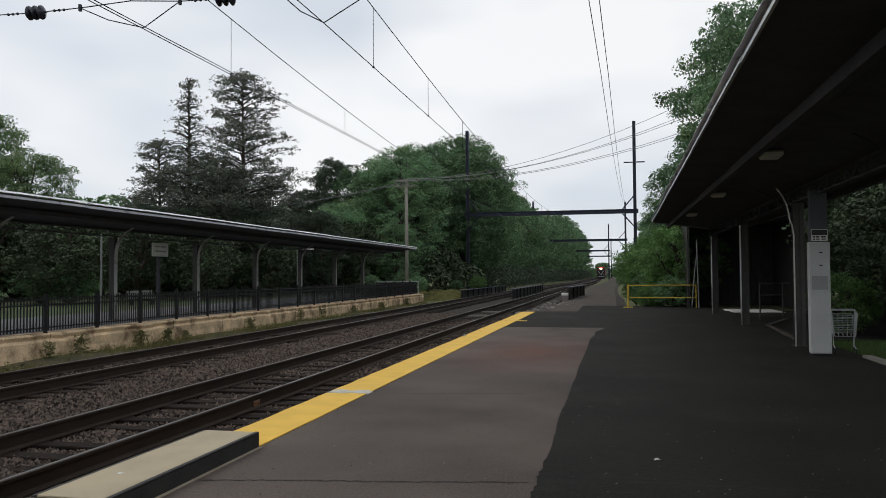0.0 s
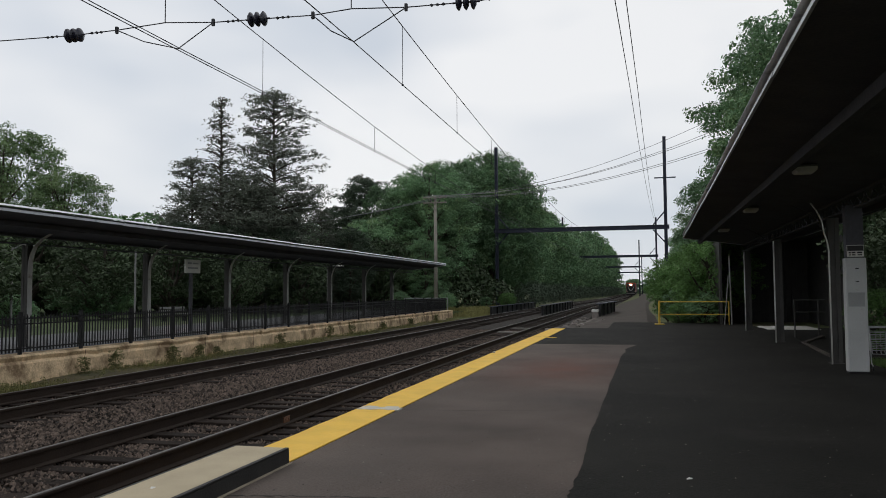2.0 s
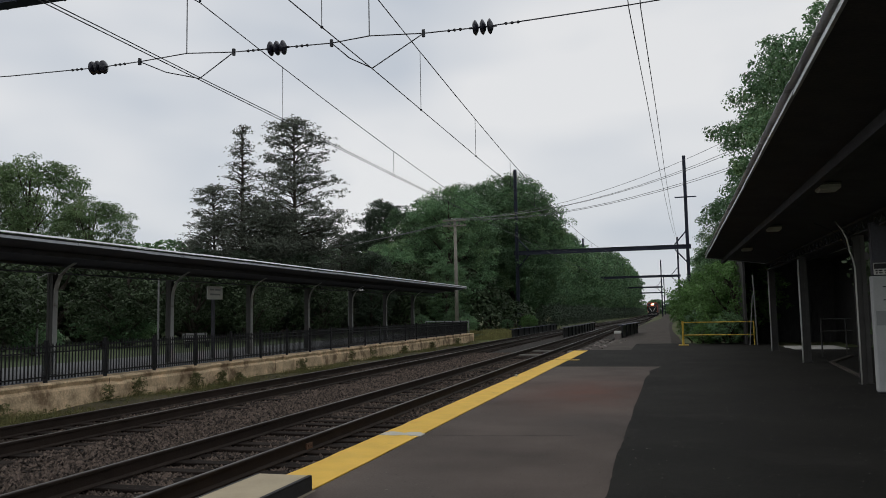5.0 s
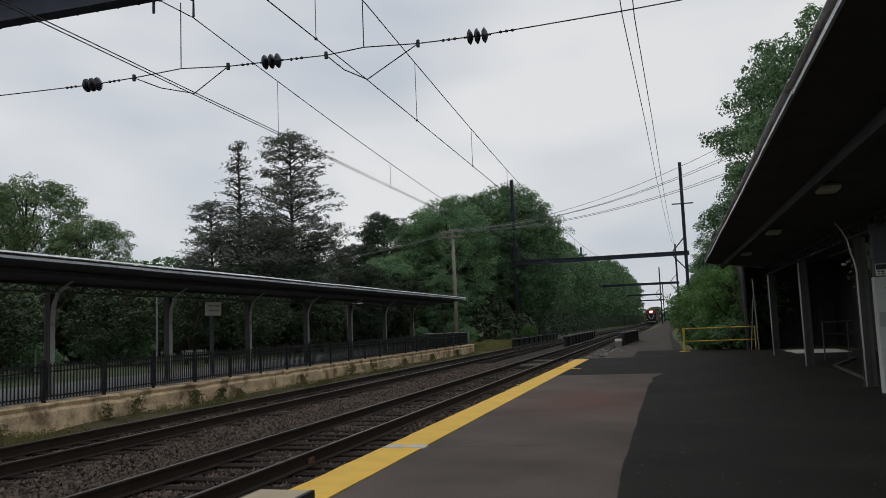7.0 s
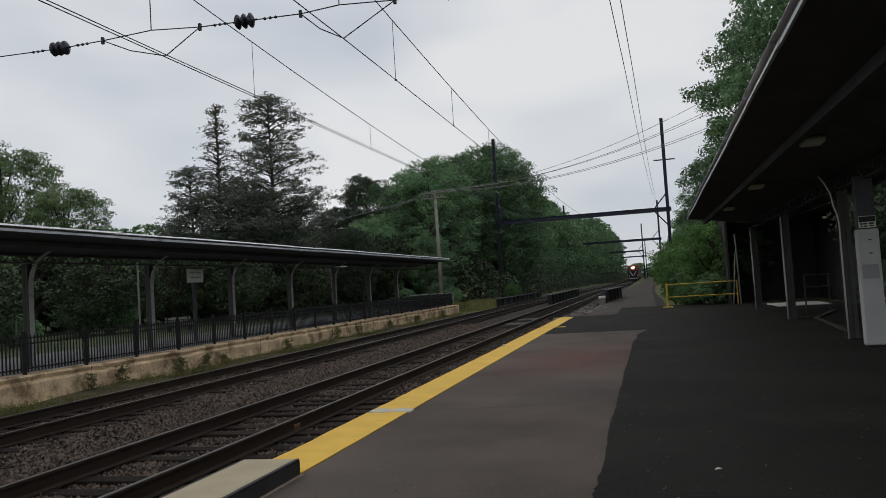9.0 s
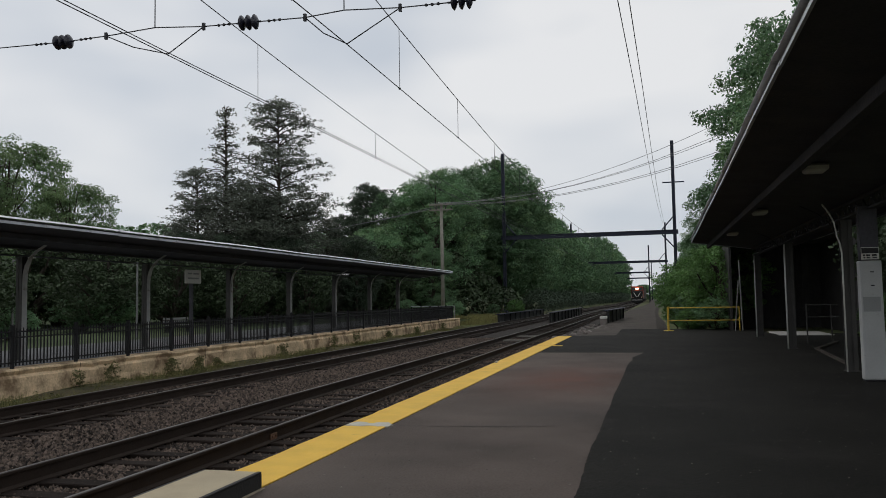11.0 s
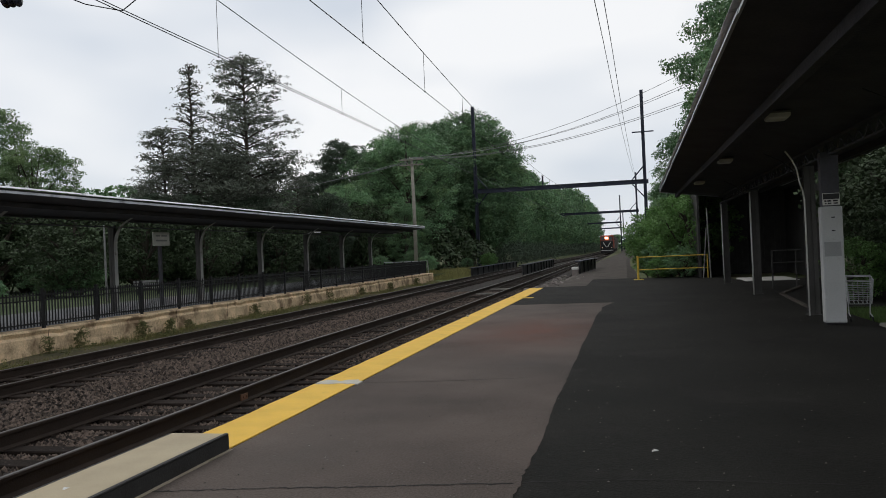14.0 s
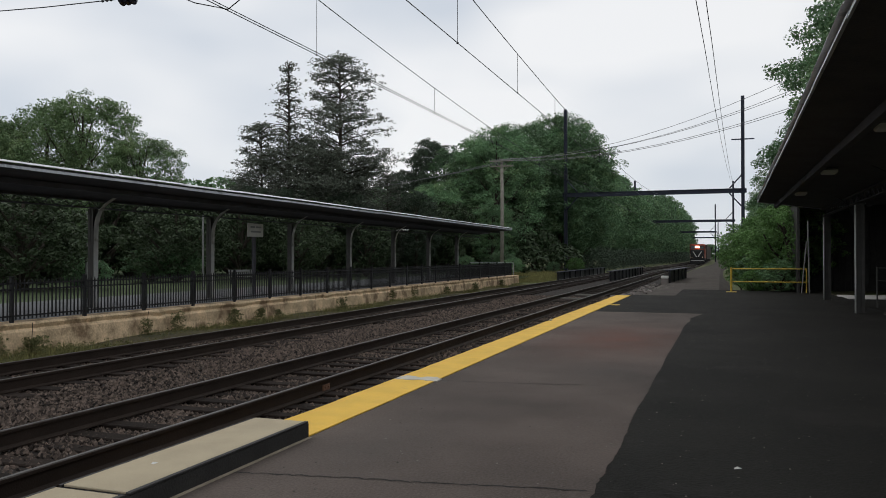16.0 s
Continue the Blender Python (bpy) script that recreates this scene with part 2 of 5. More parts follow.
M_FASCIA_DARK = material("grey_lower_fascia", (0.46, 0.48, 0.51), 0.3, 0.55, 0.2, scale=1.2, fine=30, bump=0.15, stain=(0.12, 0.125, 0.14), stain_at=0.56, stain_scale=1.3)
M_ROOF = material("tar_roofing", (0.09, 0.09, 0.09), 0.3, 0.9, scale=1, fine=50)
M_BEAM = material("dark_gantry_steel", (0.036, 0.041, 0.064), 0.35, 0.6, 0.2, scale=1.5, fine=30, bump=0.2, stain=(0.05, 0.035, 0.03), stain_at=0.6)
M_WIRE = material("dark_copper_wire", (0.034, 0.035, 0.040), 0.2, 0.6, 0.1, scale=5, bump=0)
M_SERVICE_WIRE = material("pale_weathered_wire", (0.15, 0.155, 0.16), 0.2, 0.5, 0.4, scale=5, bump=0)
M_PORCELAIN = material("dark_glazed_porcelain", (0.022, 0.022, 0.035), 0.2, 0.25, scale=5, bump=0, spec=0.5)
M_WOOD_POLE = material("weathered_wood_pole", (0.27, 0.25, 0.215), 0.3, 0.9, scale=3, fine=25, bump=0.4)
M_BARK = material("tree_bark", (0.06, 0.05, 0.04), 0.35, 0.95, scale=5, fine=25, bump=0.6)
M_LEAF = material("broad_leaf_foliage", (0.125, 0.225, 0.112), 0.4, 0.6, scale=0.4, fine=1.2, bump=0, random_amount=0.2, island=True, leaf=0.25, per_thing=0.28, stain=(0.172, 0.262, 0.118), stain_at=0.5, stain_scale=0.3)
M_LEAF_LIGHT = material("young_leaf_foliage", (0.106, 0.205, 0.060), 0.4, 0.6, scale=0.9, fine=4, bump=0, random_amount=0.25, island=True, leaf=0.35)
M_LEAF_DARK = material("cedar_foliage", (0.125, 0.143, 0.112), 0.35, 0.7, scale=0.5, fine=3, bump=0, random_amount=0.3, island=True, leaf=0.25)
# leaf green darkened for the shade under the far trees and in the garden
M_LEAF_SHADED = material("shaded_leaf_foliage", (0.055, 0.082, 0.040), 0.45, 0.7, scale=0.4, fine=2, bump=0, random_amount=0.25, island=True, leaf=0.15)
M_LEAF_BLUE = material("dark_blue_green_foliage", (0.062, 0.090, 0.058), 0.35, 0.65, scale=0.5, fine=2, bump=0, random_amount=0.25, island=True, leaf=0.2)
M_WEED = material("dry_weeds", (0.22, 0.21, 0.085), 0.4, 0.8, scale=2, fine=6, bump=0, random_amount=0.4, island=True, leaf=0.3)
M_RAILING_YELLOW = material("yellow_railing_paint", (0.50, 0.35, 0.05), 0.2, 0.5, scale=5, fine=60, bump=0.1)
M_RAILING_GREY = material("galvanised_pipe", (0.38, 0.39, 0.40), 0.2, 0.5, 0.3, scale=5, fine=60, bump=0.1)
M_CABINET = material("pale_grey_enamel", (0.42, 0.43, 0.43), 0.1, 0.5, scale=2, fine=40, bump=0.08, stain=(0.30, 0.29, 0.27), stain_at=0.62, stain_scale=4)
M_PATCH = material("darker_touch_up_paint", (0.27, 0.28, 0.28), 0.1, 0.6, scale=4)
M_SIGN = material("white_enamel_sign", (0.60, 0.60, 0.57), 0.1, 0.5, scale=3, bump=0)
M_INK = material("black_lettering", (0.02, 0.02, 0.022), 0.1, 0.5, bump=0)
M_LAMP = material("frosted_lamp_cover", (0.62, 0.61, 0.58), 0.1, 0.4, scale=3, bump=0)
M_TRAIN = material("orange_locomotive_paint", (0.25, 0.050, 0.028), 0.2, 0.45, scale=1.2, fine=15, bump=0.05, stain=(0.2, 0.06, 0.03))
M_TRAIN_DARK = material("sooty_black_paint", (0.02, 0.02, 0.022), 0.3, 0.6, scale=1.2, fine=15, bump=0.05)
M_TRAIN_WHITE = material("white_stripe_paint", (0.55, 0.54, 0.52), 0.15, 0.5, bump=0)
M_TRAIN_STEEL = material("dull_wagon_steel", (0.08, 0.07, 0.065), 0.3, 0.7, scale=0.8, fine=10)
M_GLASS = material("dark_cab_glass", (0.01, 0.012, 0.014), 0.1, 0.08, bump=0, spec=0.6)
M_HEADLIGHT = glow("lit_headlight", (1.0, 0.86, 0.62), 60.0)
M_DITCH = glow("lit_ditch_light", (1.0, 0.72, 0.45), 0.7)
M_PLASTIC = material("pale_plastic_panel", (0.50, 0.52, 0.52), 0.1, 0.4, bump=0)
M_SLAB = material("pale_concrete_slab", (0.42, 0.41, 0.39), 0.15, 0.9, scale=2, fine=60)
M_ROCK = material("broken_rock", (0.15, 0.132, 0.122), 0.3, 0.9, scale=3, fine=25, bump=0.5, random_amount=0.4)


# ---- mesh helpers ----
def box(bm, x0, x1, y0, y1, z0, z1, bevel=0.0):
    vs = [bm.verts.new(p) for p in ((x0, y0, z0), (x1, y0, z0), (x1, y1, z0), (x0, y1, z0), (x0, y0, z1), (x1, y0, z1), (x1, y1, z1), (x0, y1, z1))]
    fs = [bm.faces.new([vs[i] for i in q]) for q in ((3, 2, 1, 0), (4, 5, 6, 7), (0, 1, 5, 4), (1, 2, 6, 5), (2, 3, 7, 6), (3, 0, 4, 7))]
    if bevel:
        es = list({e for f_ in fs for e in f_.edges})
        bmesh.ops.bevel(bm, geom=es, offset=bevel, segments=1, affect="EDGES")
    return bm


def tube(bm, pts, r, n=8, r_end=None, caps=True):
    """A round tube along a line of points, tapering to r_end."""
    pts = [Vector(p) for p in pts]
    r_end = r if r_end is None else r_end
    rings = []
    for i, p in enumerate(pts):
        d = (pts[min(i + 1, len(pts) - 1)] - pts[max(i - 1, 0)]).normalized()
        a = d.cross(Vector((0, 0, 1)) if abs(d.z) < 0.9 else Vector((1, 0, 0))).normalized()
        b = d.cross(a)
        rad = r + (r_end - r) * i / max(1, len(pts) - 1)
        rings.append([bm.verts.new(p + (a * math.cos(2 * math.pi * k / n) + b * math.sin(2 * math.pi * k / n)) * rad) for k in range(n)])
    for u, v in zip(rings, rings[1:]):
        for k in range(n):
            bm.faces.new((u[k], u[(k + 1) % n], v[(k + 1) % n], v[k]))
    if caps:
        bm.faces.new(rings[0])
        bm.faces.new(rings[-1][::-1])
    return bm


def extrude_profile(bm, profile, ys, shift=lambda y: 0.0):
    """A closed profile of (x, z) points swept along y."""
    rings = [[bm.verts.new((x + shift(y), y, z)) for x, z in profile] for y in ys]
    n = len(profile)
    for u, v in zip(rings, rings[1:]):
        for k in range(n):
            bm.faces.new((u[k], v[k], v[(k + 1) % n], u[(k + 1) % n]))
    bm.faces.new(rings[0])
    bm.faces.new(rings[-1][::-1])
    return bm


def sweep(bm, rings):
    """Joins closed rings of points into a solid."""
    vs = [[bm.verts.new(p) for p in r] for r in rings]
    n = len(rings[0])
    for u, v in zip(vs, vs[1:]):
        for k in range(n):
            bm.faces.new((u[k], v[k], v[(k + 1) % n], u[(k + 1) % n]))
    bm.faces.new(vs[0])
    bm.faces.new(vs[-1][::-1])
    return bm


def mesh_from(bm, name, mat, smooth=False):
    bmesh.ops.recalc_face_normals(bm, faces=bm.faces)
    me = bpy.data.meshes.new(name)
    bm.to_mesh(me)
    bm.free()
    if smooth:
        me.shade_smooth()
    me.materials.append(mat)
    return me


def part(name, bm, mat, parent=None, label="", smooth=False):
    ob = new(name, mesh_from(bm, name, mat, smooth))
    if parent:
        ob.parent = parent
    if label:
        tagged(ob, label)
    return ob


def share(name, me, parent, m):
    ob = new(name, me)
    ob.parent = parent
    ob.matrix_basis = m
    return ob


def empty(name, m=None, **tags):
    ob = new(name)
    ob.empty_display_size = 0.2
    if m:
        ob.matrix_basis = m
    return tagged(ob, **tags)


def B():
    return bmesh.new()


def arrays_mesh(name, verts, faces, mat):
    me = bpy.data.meshes.new(name)
    me.from_pydata(verts.tolist() if hasattr(verts, "tolist") else verts, [], faces.tolist() if hasattr(faces, "tolist") else faces)
    me.materials.append(mat)
    me.update()
    return me


# ---- plan (metres; y runs along the tracks) ----
RAIL_Z = -0.15
BED_Z = -0.41
TRACK_A = -6.01
TRACK_B = -10.40
EDGE_X = -3.84
WALL_X = -16.3
GANTRY_Y = 15.9
FAR_END = 420.0


def drift(y):
    """The line eases to the right beyond the bridge."""
    u = min(1.0, max(0.0, (y - 90.0) / 110.0))
    return 2.0 * u * u * (3 - 2 * u)


ALONG = [-40, 0, 30, 60, 90, 105, 120, 135, 150, 165, 180, 200, 240, 300, FAR_END]


def ground_height(x, y):
    far = min(1.0, max(0.0, (y - 66.5) / 6.0))
    if x < -16.42:
        near_z = -0.07
    elif x < -13.0:
        near_z = -0.80 + 0.08 * math.sin(y * 0.7)
    elif x < -12.0:
        near_z = -0.62
    elif x < 4.9:
        near_z = -0.55
    else:
        near_z = -0.06
    far_z = -0.25 if x < -13 else (-0.5 if x < -3 else -0.30)
    return near_z + (far_z - near_z) * far


bm = B()
gx = [-2500, -600, -200, -90, -50, -30, -24, -20, -16.6, -16.43, -16.41, -15.6, -14.6, -13.6, -12.9, -12.1, -8, -4, -3, -1, 2, 4.85, 4.95, 8, 14, 30, 80, 200, 600, 2500]
gy = [-2500, -400, -100, -30] + list(range(-10, 131, 5)) + [160, 200, 300, 450, 700, 1200, 3000]
grid = [[bm.verts.new((x, y, ground_height(x, y))) for x in gx] for y in gy]
for r0, r1 in zip(grid, grid[1:]):
    for k in range(len(gx) - 1):
        bm.faces.new((r0[k], r0[k + 1], r1[k + 1], r1[k]))
tagged(part("ground", bm, M_GROUND), "patchy grass and bare earth around the railway", "ground", kind="structure")

bm = B()
vx = [-16.35, -15.6, -14.6, -13.6, -12.9, -12.3]
vy = [-10 + 1.25 * k for k in range(62)]
rows_ = [[bm.verts.new((x, y, ground_height(x, y) + 0.015 + 0.03 * noise.noise(Vector((x * 1.3, y * 0.9, 1))) + 0.02)) for x in vx] for y in vy]
for r0, r1 in zip(rows_, rows_[1:]):
    for k in range(len(vx) - 1):
        bm.faces.new((r0[k], r0[k + 1], r1[k + 1], r1[k]))
tagged(part("verge", bm, M_VERGE), "dry earth verge with sparse grass below the wall", "verge", kind="structure")

# ballast bed
bm = B()
prof = [(-13.2, -0.75), (-12.3, -0.43), (TRACK_B, BED_Z + 0.02), (-8.2, -0.42), (TRACK_A, BED_Z + 0.02), (-4.6, BED_Z + 0.03), (-3.85, -0.38), (-3.85, -0.9), (-13.2, -0.9)]
extrude_profile(bm, prof, ALONG, drift)
tagged(part("ballast_bed", bm, M_BALLAST), "dark brown stone ballast bed under two railway tracks", "ballast", kind="structure")


def scatter_stones():
    rng = np.random.default_rng(5)
    octa = np.array([(1, 0, 0), (-1, 0, 0), (0, 1, 0), (0, -1, 0), (0, 0, 1), (0, 0, -1)], float)
    tri = np.array([(0, 2, 4), (2, 1, 4), (1, 3, 4), (3, 0, 4), (2, 0, 5), (1, 2, 5), (3, 1, 5), (0, 3, 5)])
    n = 150000
    y = 1.5 + 38 * rng.random(n) ** 1.7
    x = rng.uniform(-12.9, -3.95, n)
    z = np.interp(x, [-12.9, -12.3, -11.75, -11.6, -9.2, -9.05, -8.2, -7.4, -7.25, -4.8, -4.65, -3.95], [-0.68, -0.42, -0.37, -0.40, -0.40, -0.37, -0.39, -0.37, -0.40, -0.40, -0.36, -0.37])
    z = z + 0.022 * np.sin(3.1 * x + 1.7 * y) * np.sin(2.3 * y - 1.1 * x) + 0.012 * (np.abs(x + 10.4) < 1.25) + 0.012 * (np.abs(x + 6.0) < 1.25)
    size = rng.uniform(0.014, 0.040, n) * (1 + 0.45 * (y > 14))
    v = octa[None] * size[:, None, None] * rng.uniform(0.6, 1.3, (n, 6, 1))
    a = rng.uniform(0, 2 * np.pi, n)
    c, s = np.cos(a)[:, None], np.sin(a)[:, None]
    vx, vy, vz = v[..., 0], v[..., 1], v[..., 2]
    out = np.stack([vx * c - vy * s + x[:, None], vx * s + vy * c + y[:, None], vz + 0.3 * vx + z[:, None]], -1).reshape(-1, 3)
    faces = (tri[None] + 6 * np.arange(n)[:, None, None]).reshape(-1, 3)
    return tagged(new("ballast_stones", arrays_mesh("ballast_stones", out, faces, M_STONE)), "loose dark brown and grey ballast stones between the rails", "ballast", kind="stuff")


scatter_stones()


def railway_track(name, xc, label):
    tr = empty(name, pose(xc, 0, 0), label=label, category="railway track", kind="structure")
    g = 0.7525
    for side in (-g, g):
        bm = B()
        web = [(-0.075, -0.20), (0.075, -0.20), (0.075, -0.185), (0.012, -0.165), (0.012, -0.045), (0.036, -0.035), (0.036, -0.006), (-0.036, -0.006), (-0.036, -0.035), (-0.012, -0.045), (-0.012, -0.165), (-0.075, -0.185)]
        extrude_profile(bm, [(x + side, z + RAIL_Z) for x, z in web], ALONG, drift)
        rail = part("rail", bm, M_RAIL_SIDE, tr)
        bm = B()
        extrude_profile(bm, [(side - 0.026, RAIL_Z - 0.006), (side + 0.022, RAIL_Z - 0.006), (side + 0.018, RAIL_Z), (side - 0.022, RAIL_Z)], ALONG, drift)
        part("rail_head", bm, M_RAIL_TOP, rail, "dull worn running surface")
    rng = random.Random(int(-xc * 10))
    metas = []
    for k in range(4):
        bm = B()
        w = 0.11 + 0.006 * k
        box(bm, -1.28 - 0.02 * k, 1.28 + 0.015 * k, -w, w, -0.16, 0.0, 0.012)
        metas.append(mesh_from(bm, "sleeper", M_TIE))
    y = -1.0
    while y < 62:
        share("sleeper", rng.choice(metas), tr, pose(rng.uniform(-0.04, 0.04), y, -0.352 + rng.uniform(-0.012, 0.012), 0, rng.uniform(-0.4, 0.4), rng.uniform(-1.2, 1.2)))
        y += 0.54 + rng.uniform(-0.03, 0.03)
    bm = B()
    while y < FAR_END - 2:
        box(bm, drift(y) - 1.28, drift(y) + 1.28, y - 0.11, y + 0.11, -0.5, -0.35)
        y += 0.6
    tagged(part("far_sleepers", bm, M_TIE, tr), kind="stuff")
    return tr


railway_track("railway_track", TRACK_A, "rusty steel rails on dark timber sleepers beside the yellow edge")
railway_track("railway_track", TRACK_B, "rusty steel rails on dark timber sleepers beside the concrete wall")

# ---- near platform ----
bm = B()
box(bm, EDGE_X, 4.75, -25, 34.6, -0.6, -0.004)
box(bm, -1.5, 4.75, 34.6, 41.0, -0.6, -0.004)
tagged(part("platform_near", bm, M_NEW_ASPHALT), "dark sealed asphalt platform surface, patched and dusty", "platform", kind="structure")


def ragged_sheet(name, left, right_fn, y0, y1, step, z, mat):
    bm = B()
    ys = np.arange(y0, y1 + 0.001, step)
    rows = [(bm.verts.new((left, y, z)), bm.verts.new((right_fn(y), y, z))) for y in ys]
    for a, b in zip(rows, rows[1:]):
        bm.faces.new((a[0], a[1], b[1], b[0]))
    return part(name, bm, mat)


def grey_border(y):
    wob = 0.04 * noise.noise(Vector((y * 0.6, 2.0, 0))) + 0.02 * noise.noise(Vector((y * 4.0, 7.0, 0))) + 0.022 * noise.noise(Vector((y * 13.0, 4.0, 0)))
    return -0.60 + wob + (0.05 if y > 21 else 0) + (0.14 * (y - 22.3) if y > 22.3 else 0) + 0.006 * max(0, y - 12)


tagged(ragged_sheet("worn_asphalt", -3.32, grey_border, -25, 24.1, 0.05, 0.0, M_OLD_ASPHALT), "worn grey asphalt strip with cracks beside the yellow edge", "asphalt", kind="structure")


def crack_line(points, width, seed):
    rng = random.Random(seed)
    bm = B()
    prev = None
    for i in range(len(points) - 1):
        a, b = Vector(points[i]), Vector(points[i + 1])
        n = max(4, int((b - a).length / 0.05))
        for k in range(n):
            p = a.lerp(b, k / n) + Vector((0, rng.uniform(-0.018, 0.018)))
            w = width * rng.uniform(0.35, 1.2)
            cur = (bm.verts.new((p.x, p.y - w, 0.003)), bm.verts.new((p.x, p.y + w, 0.003)))
            if prev:
                bm.faces.new((prev[0], cur[0], cur[1], prev[1]))
            prev = cur
    return tagged(part("crack", bm, M_CRACK), "thin dark crack across the worn asphalt", "crack", kind="structure")


crack_line([(-3.3, 5.72), (-2.6, 5.86), (-1.95, 5.94), (-0.6, 6.16)], 0.012, 1)
crack_line([(-3.25, 10.4), (-2.2, 10.5), (-1.1, 10.71)], 0.012, 2)
crack_line([(-0.55, 6.2), (0.3, 6.32), (1.6, 6.3)], 0.007, 3)

# yellow edge in segments, a little uneven
for y0, y1, dx in ((6.955, 10.40, 0.0), (10.41, 27.3, 0.0), (27.55, 33.9, 0.02)):
    bm = B()
    ys = np.linspace(y0, y1, max(3, int((y1 - y0) / 0.4)))
    prev = None
    for y in ys:
        j = 0.012 * noise.noise(Vector((float(y) * 1.5, 3, 0)))
        k_ = 0.035 * noise.noise(Vector((float(y) * 2.1, 9, 0)))
        cur = [bm.verts.new(p) for p in ((-3.87 + k_ + dx, y, -0.3), (-3.87 + k_ + dx, y, 0.012), (-3.30 + j + dx, y, 0.012), (-3.30 + j + dx, y, -0.02))]
        if prev:
            for a in range(3):
                bm.faces.new((prev[a], prev[a + 1], cur[a + 1], cur[a]))
        prev = cur
    tagged(part("platform_edge_strip", bm, M_YELLOW), "yellow painted tactile platform edge, chipped and worn", "platform edge", kind="structure")
bm = B()
box(bm, -3.84, -3.262, -25, 6.95, -0.3, 0.0045)
tagged(part("edge_coping", bm, M_COPING), "bare tan concrete coping under the boarding steps", "platform edge", kind="structure")
bm = B()
rj = random.Random(4)
low = [(-3.86 + 0.6 * k / 12, 10.27 + rj.uniform(-0.03, 0.04)) for k in range(13)]
high = [(x, 10.50 + rj.uniform(-0.06, 0.1)) for x, _ in low[::-1]]
fc = bm.faces.new([bm.verts.new((x, y, 0.016)) for x, y in low + high])
ext = bmesh.ops.extrude_face_region(bm, geom=[fc])
bmesh.ops.translate(bm, vec=(0, 0, -0.2), verts=[v for v in ext["geom"] if isinstance(v, bmesh.types.BMVert)])
tagged(part("edge_joint", bm, M_WHITE_PAINT), "dirty white painted joint in the platform edge", "platform edge", kind="structure")
bm = B()
box(bm, -3.82, -2.95, 27.32, 27.53, -0.3, 0.010)
tagged(part("edge_joint", bm, M_YELLOW), "yellow painted joint crossing the platform edge", "platform edge", kind="structure")

# kerb on the garden side
# dark asphalt-coloured sheet laid over the ground beside the kerb
bm = B()
box(bm, 4.805, 9.5, 20.6, 36.0, -0.3, -0.02)
tagged(part("garden_dark_sheet", bm, M_NEW_ASPHALT), "dark asphalt-coloured sheet beside the platform kerb", "pavement", kind="structure")
bm = B()
box(bm, 4.62, 4.80, -25, 16.3, -0.3, 0.05, 0.02)
tagged(part("kerb", bm, M_KERB), "pale concrete kerb along the garden side of the platform", "kerb", kind="structure")


bm = B()
KERB = [(4.22, 19.4), (4.30, 21.0), (4.60, 25.7), (5.2, 27.4), (5.9, 29.4)]
sweep(bm, [[(x, y, -0.2), (x + 0.12, y, -0.2), (x + 0.12, y, 0.03), (x, y, 0.035)] for x, y in KERB])
tagged(part("kerb", bm, M_GRAVEL), "low curved concrete kerb beside the canopy posts", "kerb", kind="structure")


def step_box(y0, y1, label):
    th = empty("step_platform", label=label, category="step platform", group="step platforms")
    bm = B()
    box(bm, -3.34, -3.30, y0, y1, 0.0, 0.125)
    box(bm, -3.856, -3.34, y1 - 0.04, y1, 0.0, 0.125)
    box(bm, -3.856, -3.34, y0, y0 + 0.04, 0.0, 0.125)
    box(bm, -3.88, -3.856, y0, y1, -0.05, 0.143)
    part("frame", bm, M_BLACK_TIMBER, th, "black timber frame")
    bm = B()
    box(bm, -3.85, -3.34, y0 + 0.012, y1 - 0.012, 0.127, 0.145, 0.004)
    part("deck", bm, M_BOX_TOP, th, "cream non-slip deck board")
    bm = B()
    box(bm, -3.338, -3.30, y0, y1, 0.127, 0.146, 0.004)
    part("nosing", bm, M_BLACK_TIMBER, th)


step_box(4.66, 6.95, "low boarding step with cream deck and black sides")
step_box(2.3, 4.62, "second low boarding step with cream deck")

# scrap of paper on the asphalt
bm = B()
vs = [bm.verts.new(p) for p in ((0, 0, 0.006), (0.10, 0.01, 0.02), (0.12, 0.07, 0.008), (0.05, 0.085, 0.03), (0.0, 0.06, 0.007))]
bm.faces.new(vs)
vs2 = [bm.verts.new((v.co.x, v.co.y, v.co.z - 0.003)) for v in vs]
bm.faces.new(vs2[::-1])
sc = part("paper_scrap", bm, M_SIGN)
sc.matrix_basis = pose(0.33, 7.08, 0.001) @ Matrix.Scale(0.48, 4)
tagged(sc, "crumpled white paper scrap lying on the asphalt", "litter")

sc2 = new("paper_scrap", sc.data)
sc2.matrix_basis = pose(-3.63, 5.27, 0.142, 0, 0, 70) @ Matrix.Scale(0.42, 4)
tagged(sc2, "torn white paper scrap lying on the boarding step", "litter")
bm = B()
bmesh.ops.create_icosphere(bm, subdivisions=1, radius=0.045)
for v in bm.verts:
    v.co.z *= 0.7
pb = part("pebble", bm, M_WHITE_PAINT)
pb.matrix_basis = pose(-3.80, 20.2, 0.038)
tagged(pb, "pale stone lying on the yellow platform edge", "stone")
bm = B()
box(bm, -5.243, -5.222, 10.83, 11.03, -0.335, -0.235, 0.004)
jb = part("joint_bar", bm, M_RUST)
for k in range(2):
    bm = B()
    box(bm, -5.222, -5.206, 10.87 + 0.09 * k, 10.90 + 0.09 * k, -0.29, -0.26, 0.003)
    part("bolt", bm, M_RUST, jb)
tagged(jb, "short rusty brown joint bar bolted to a rail", "joint bar")

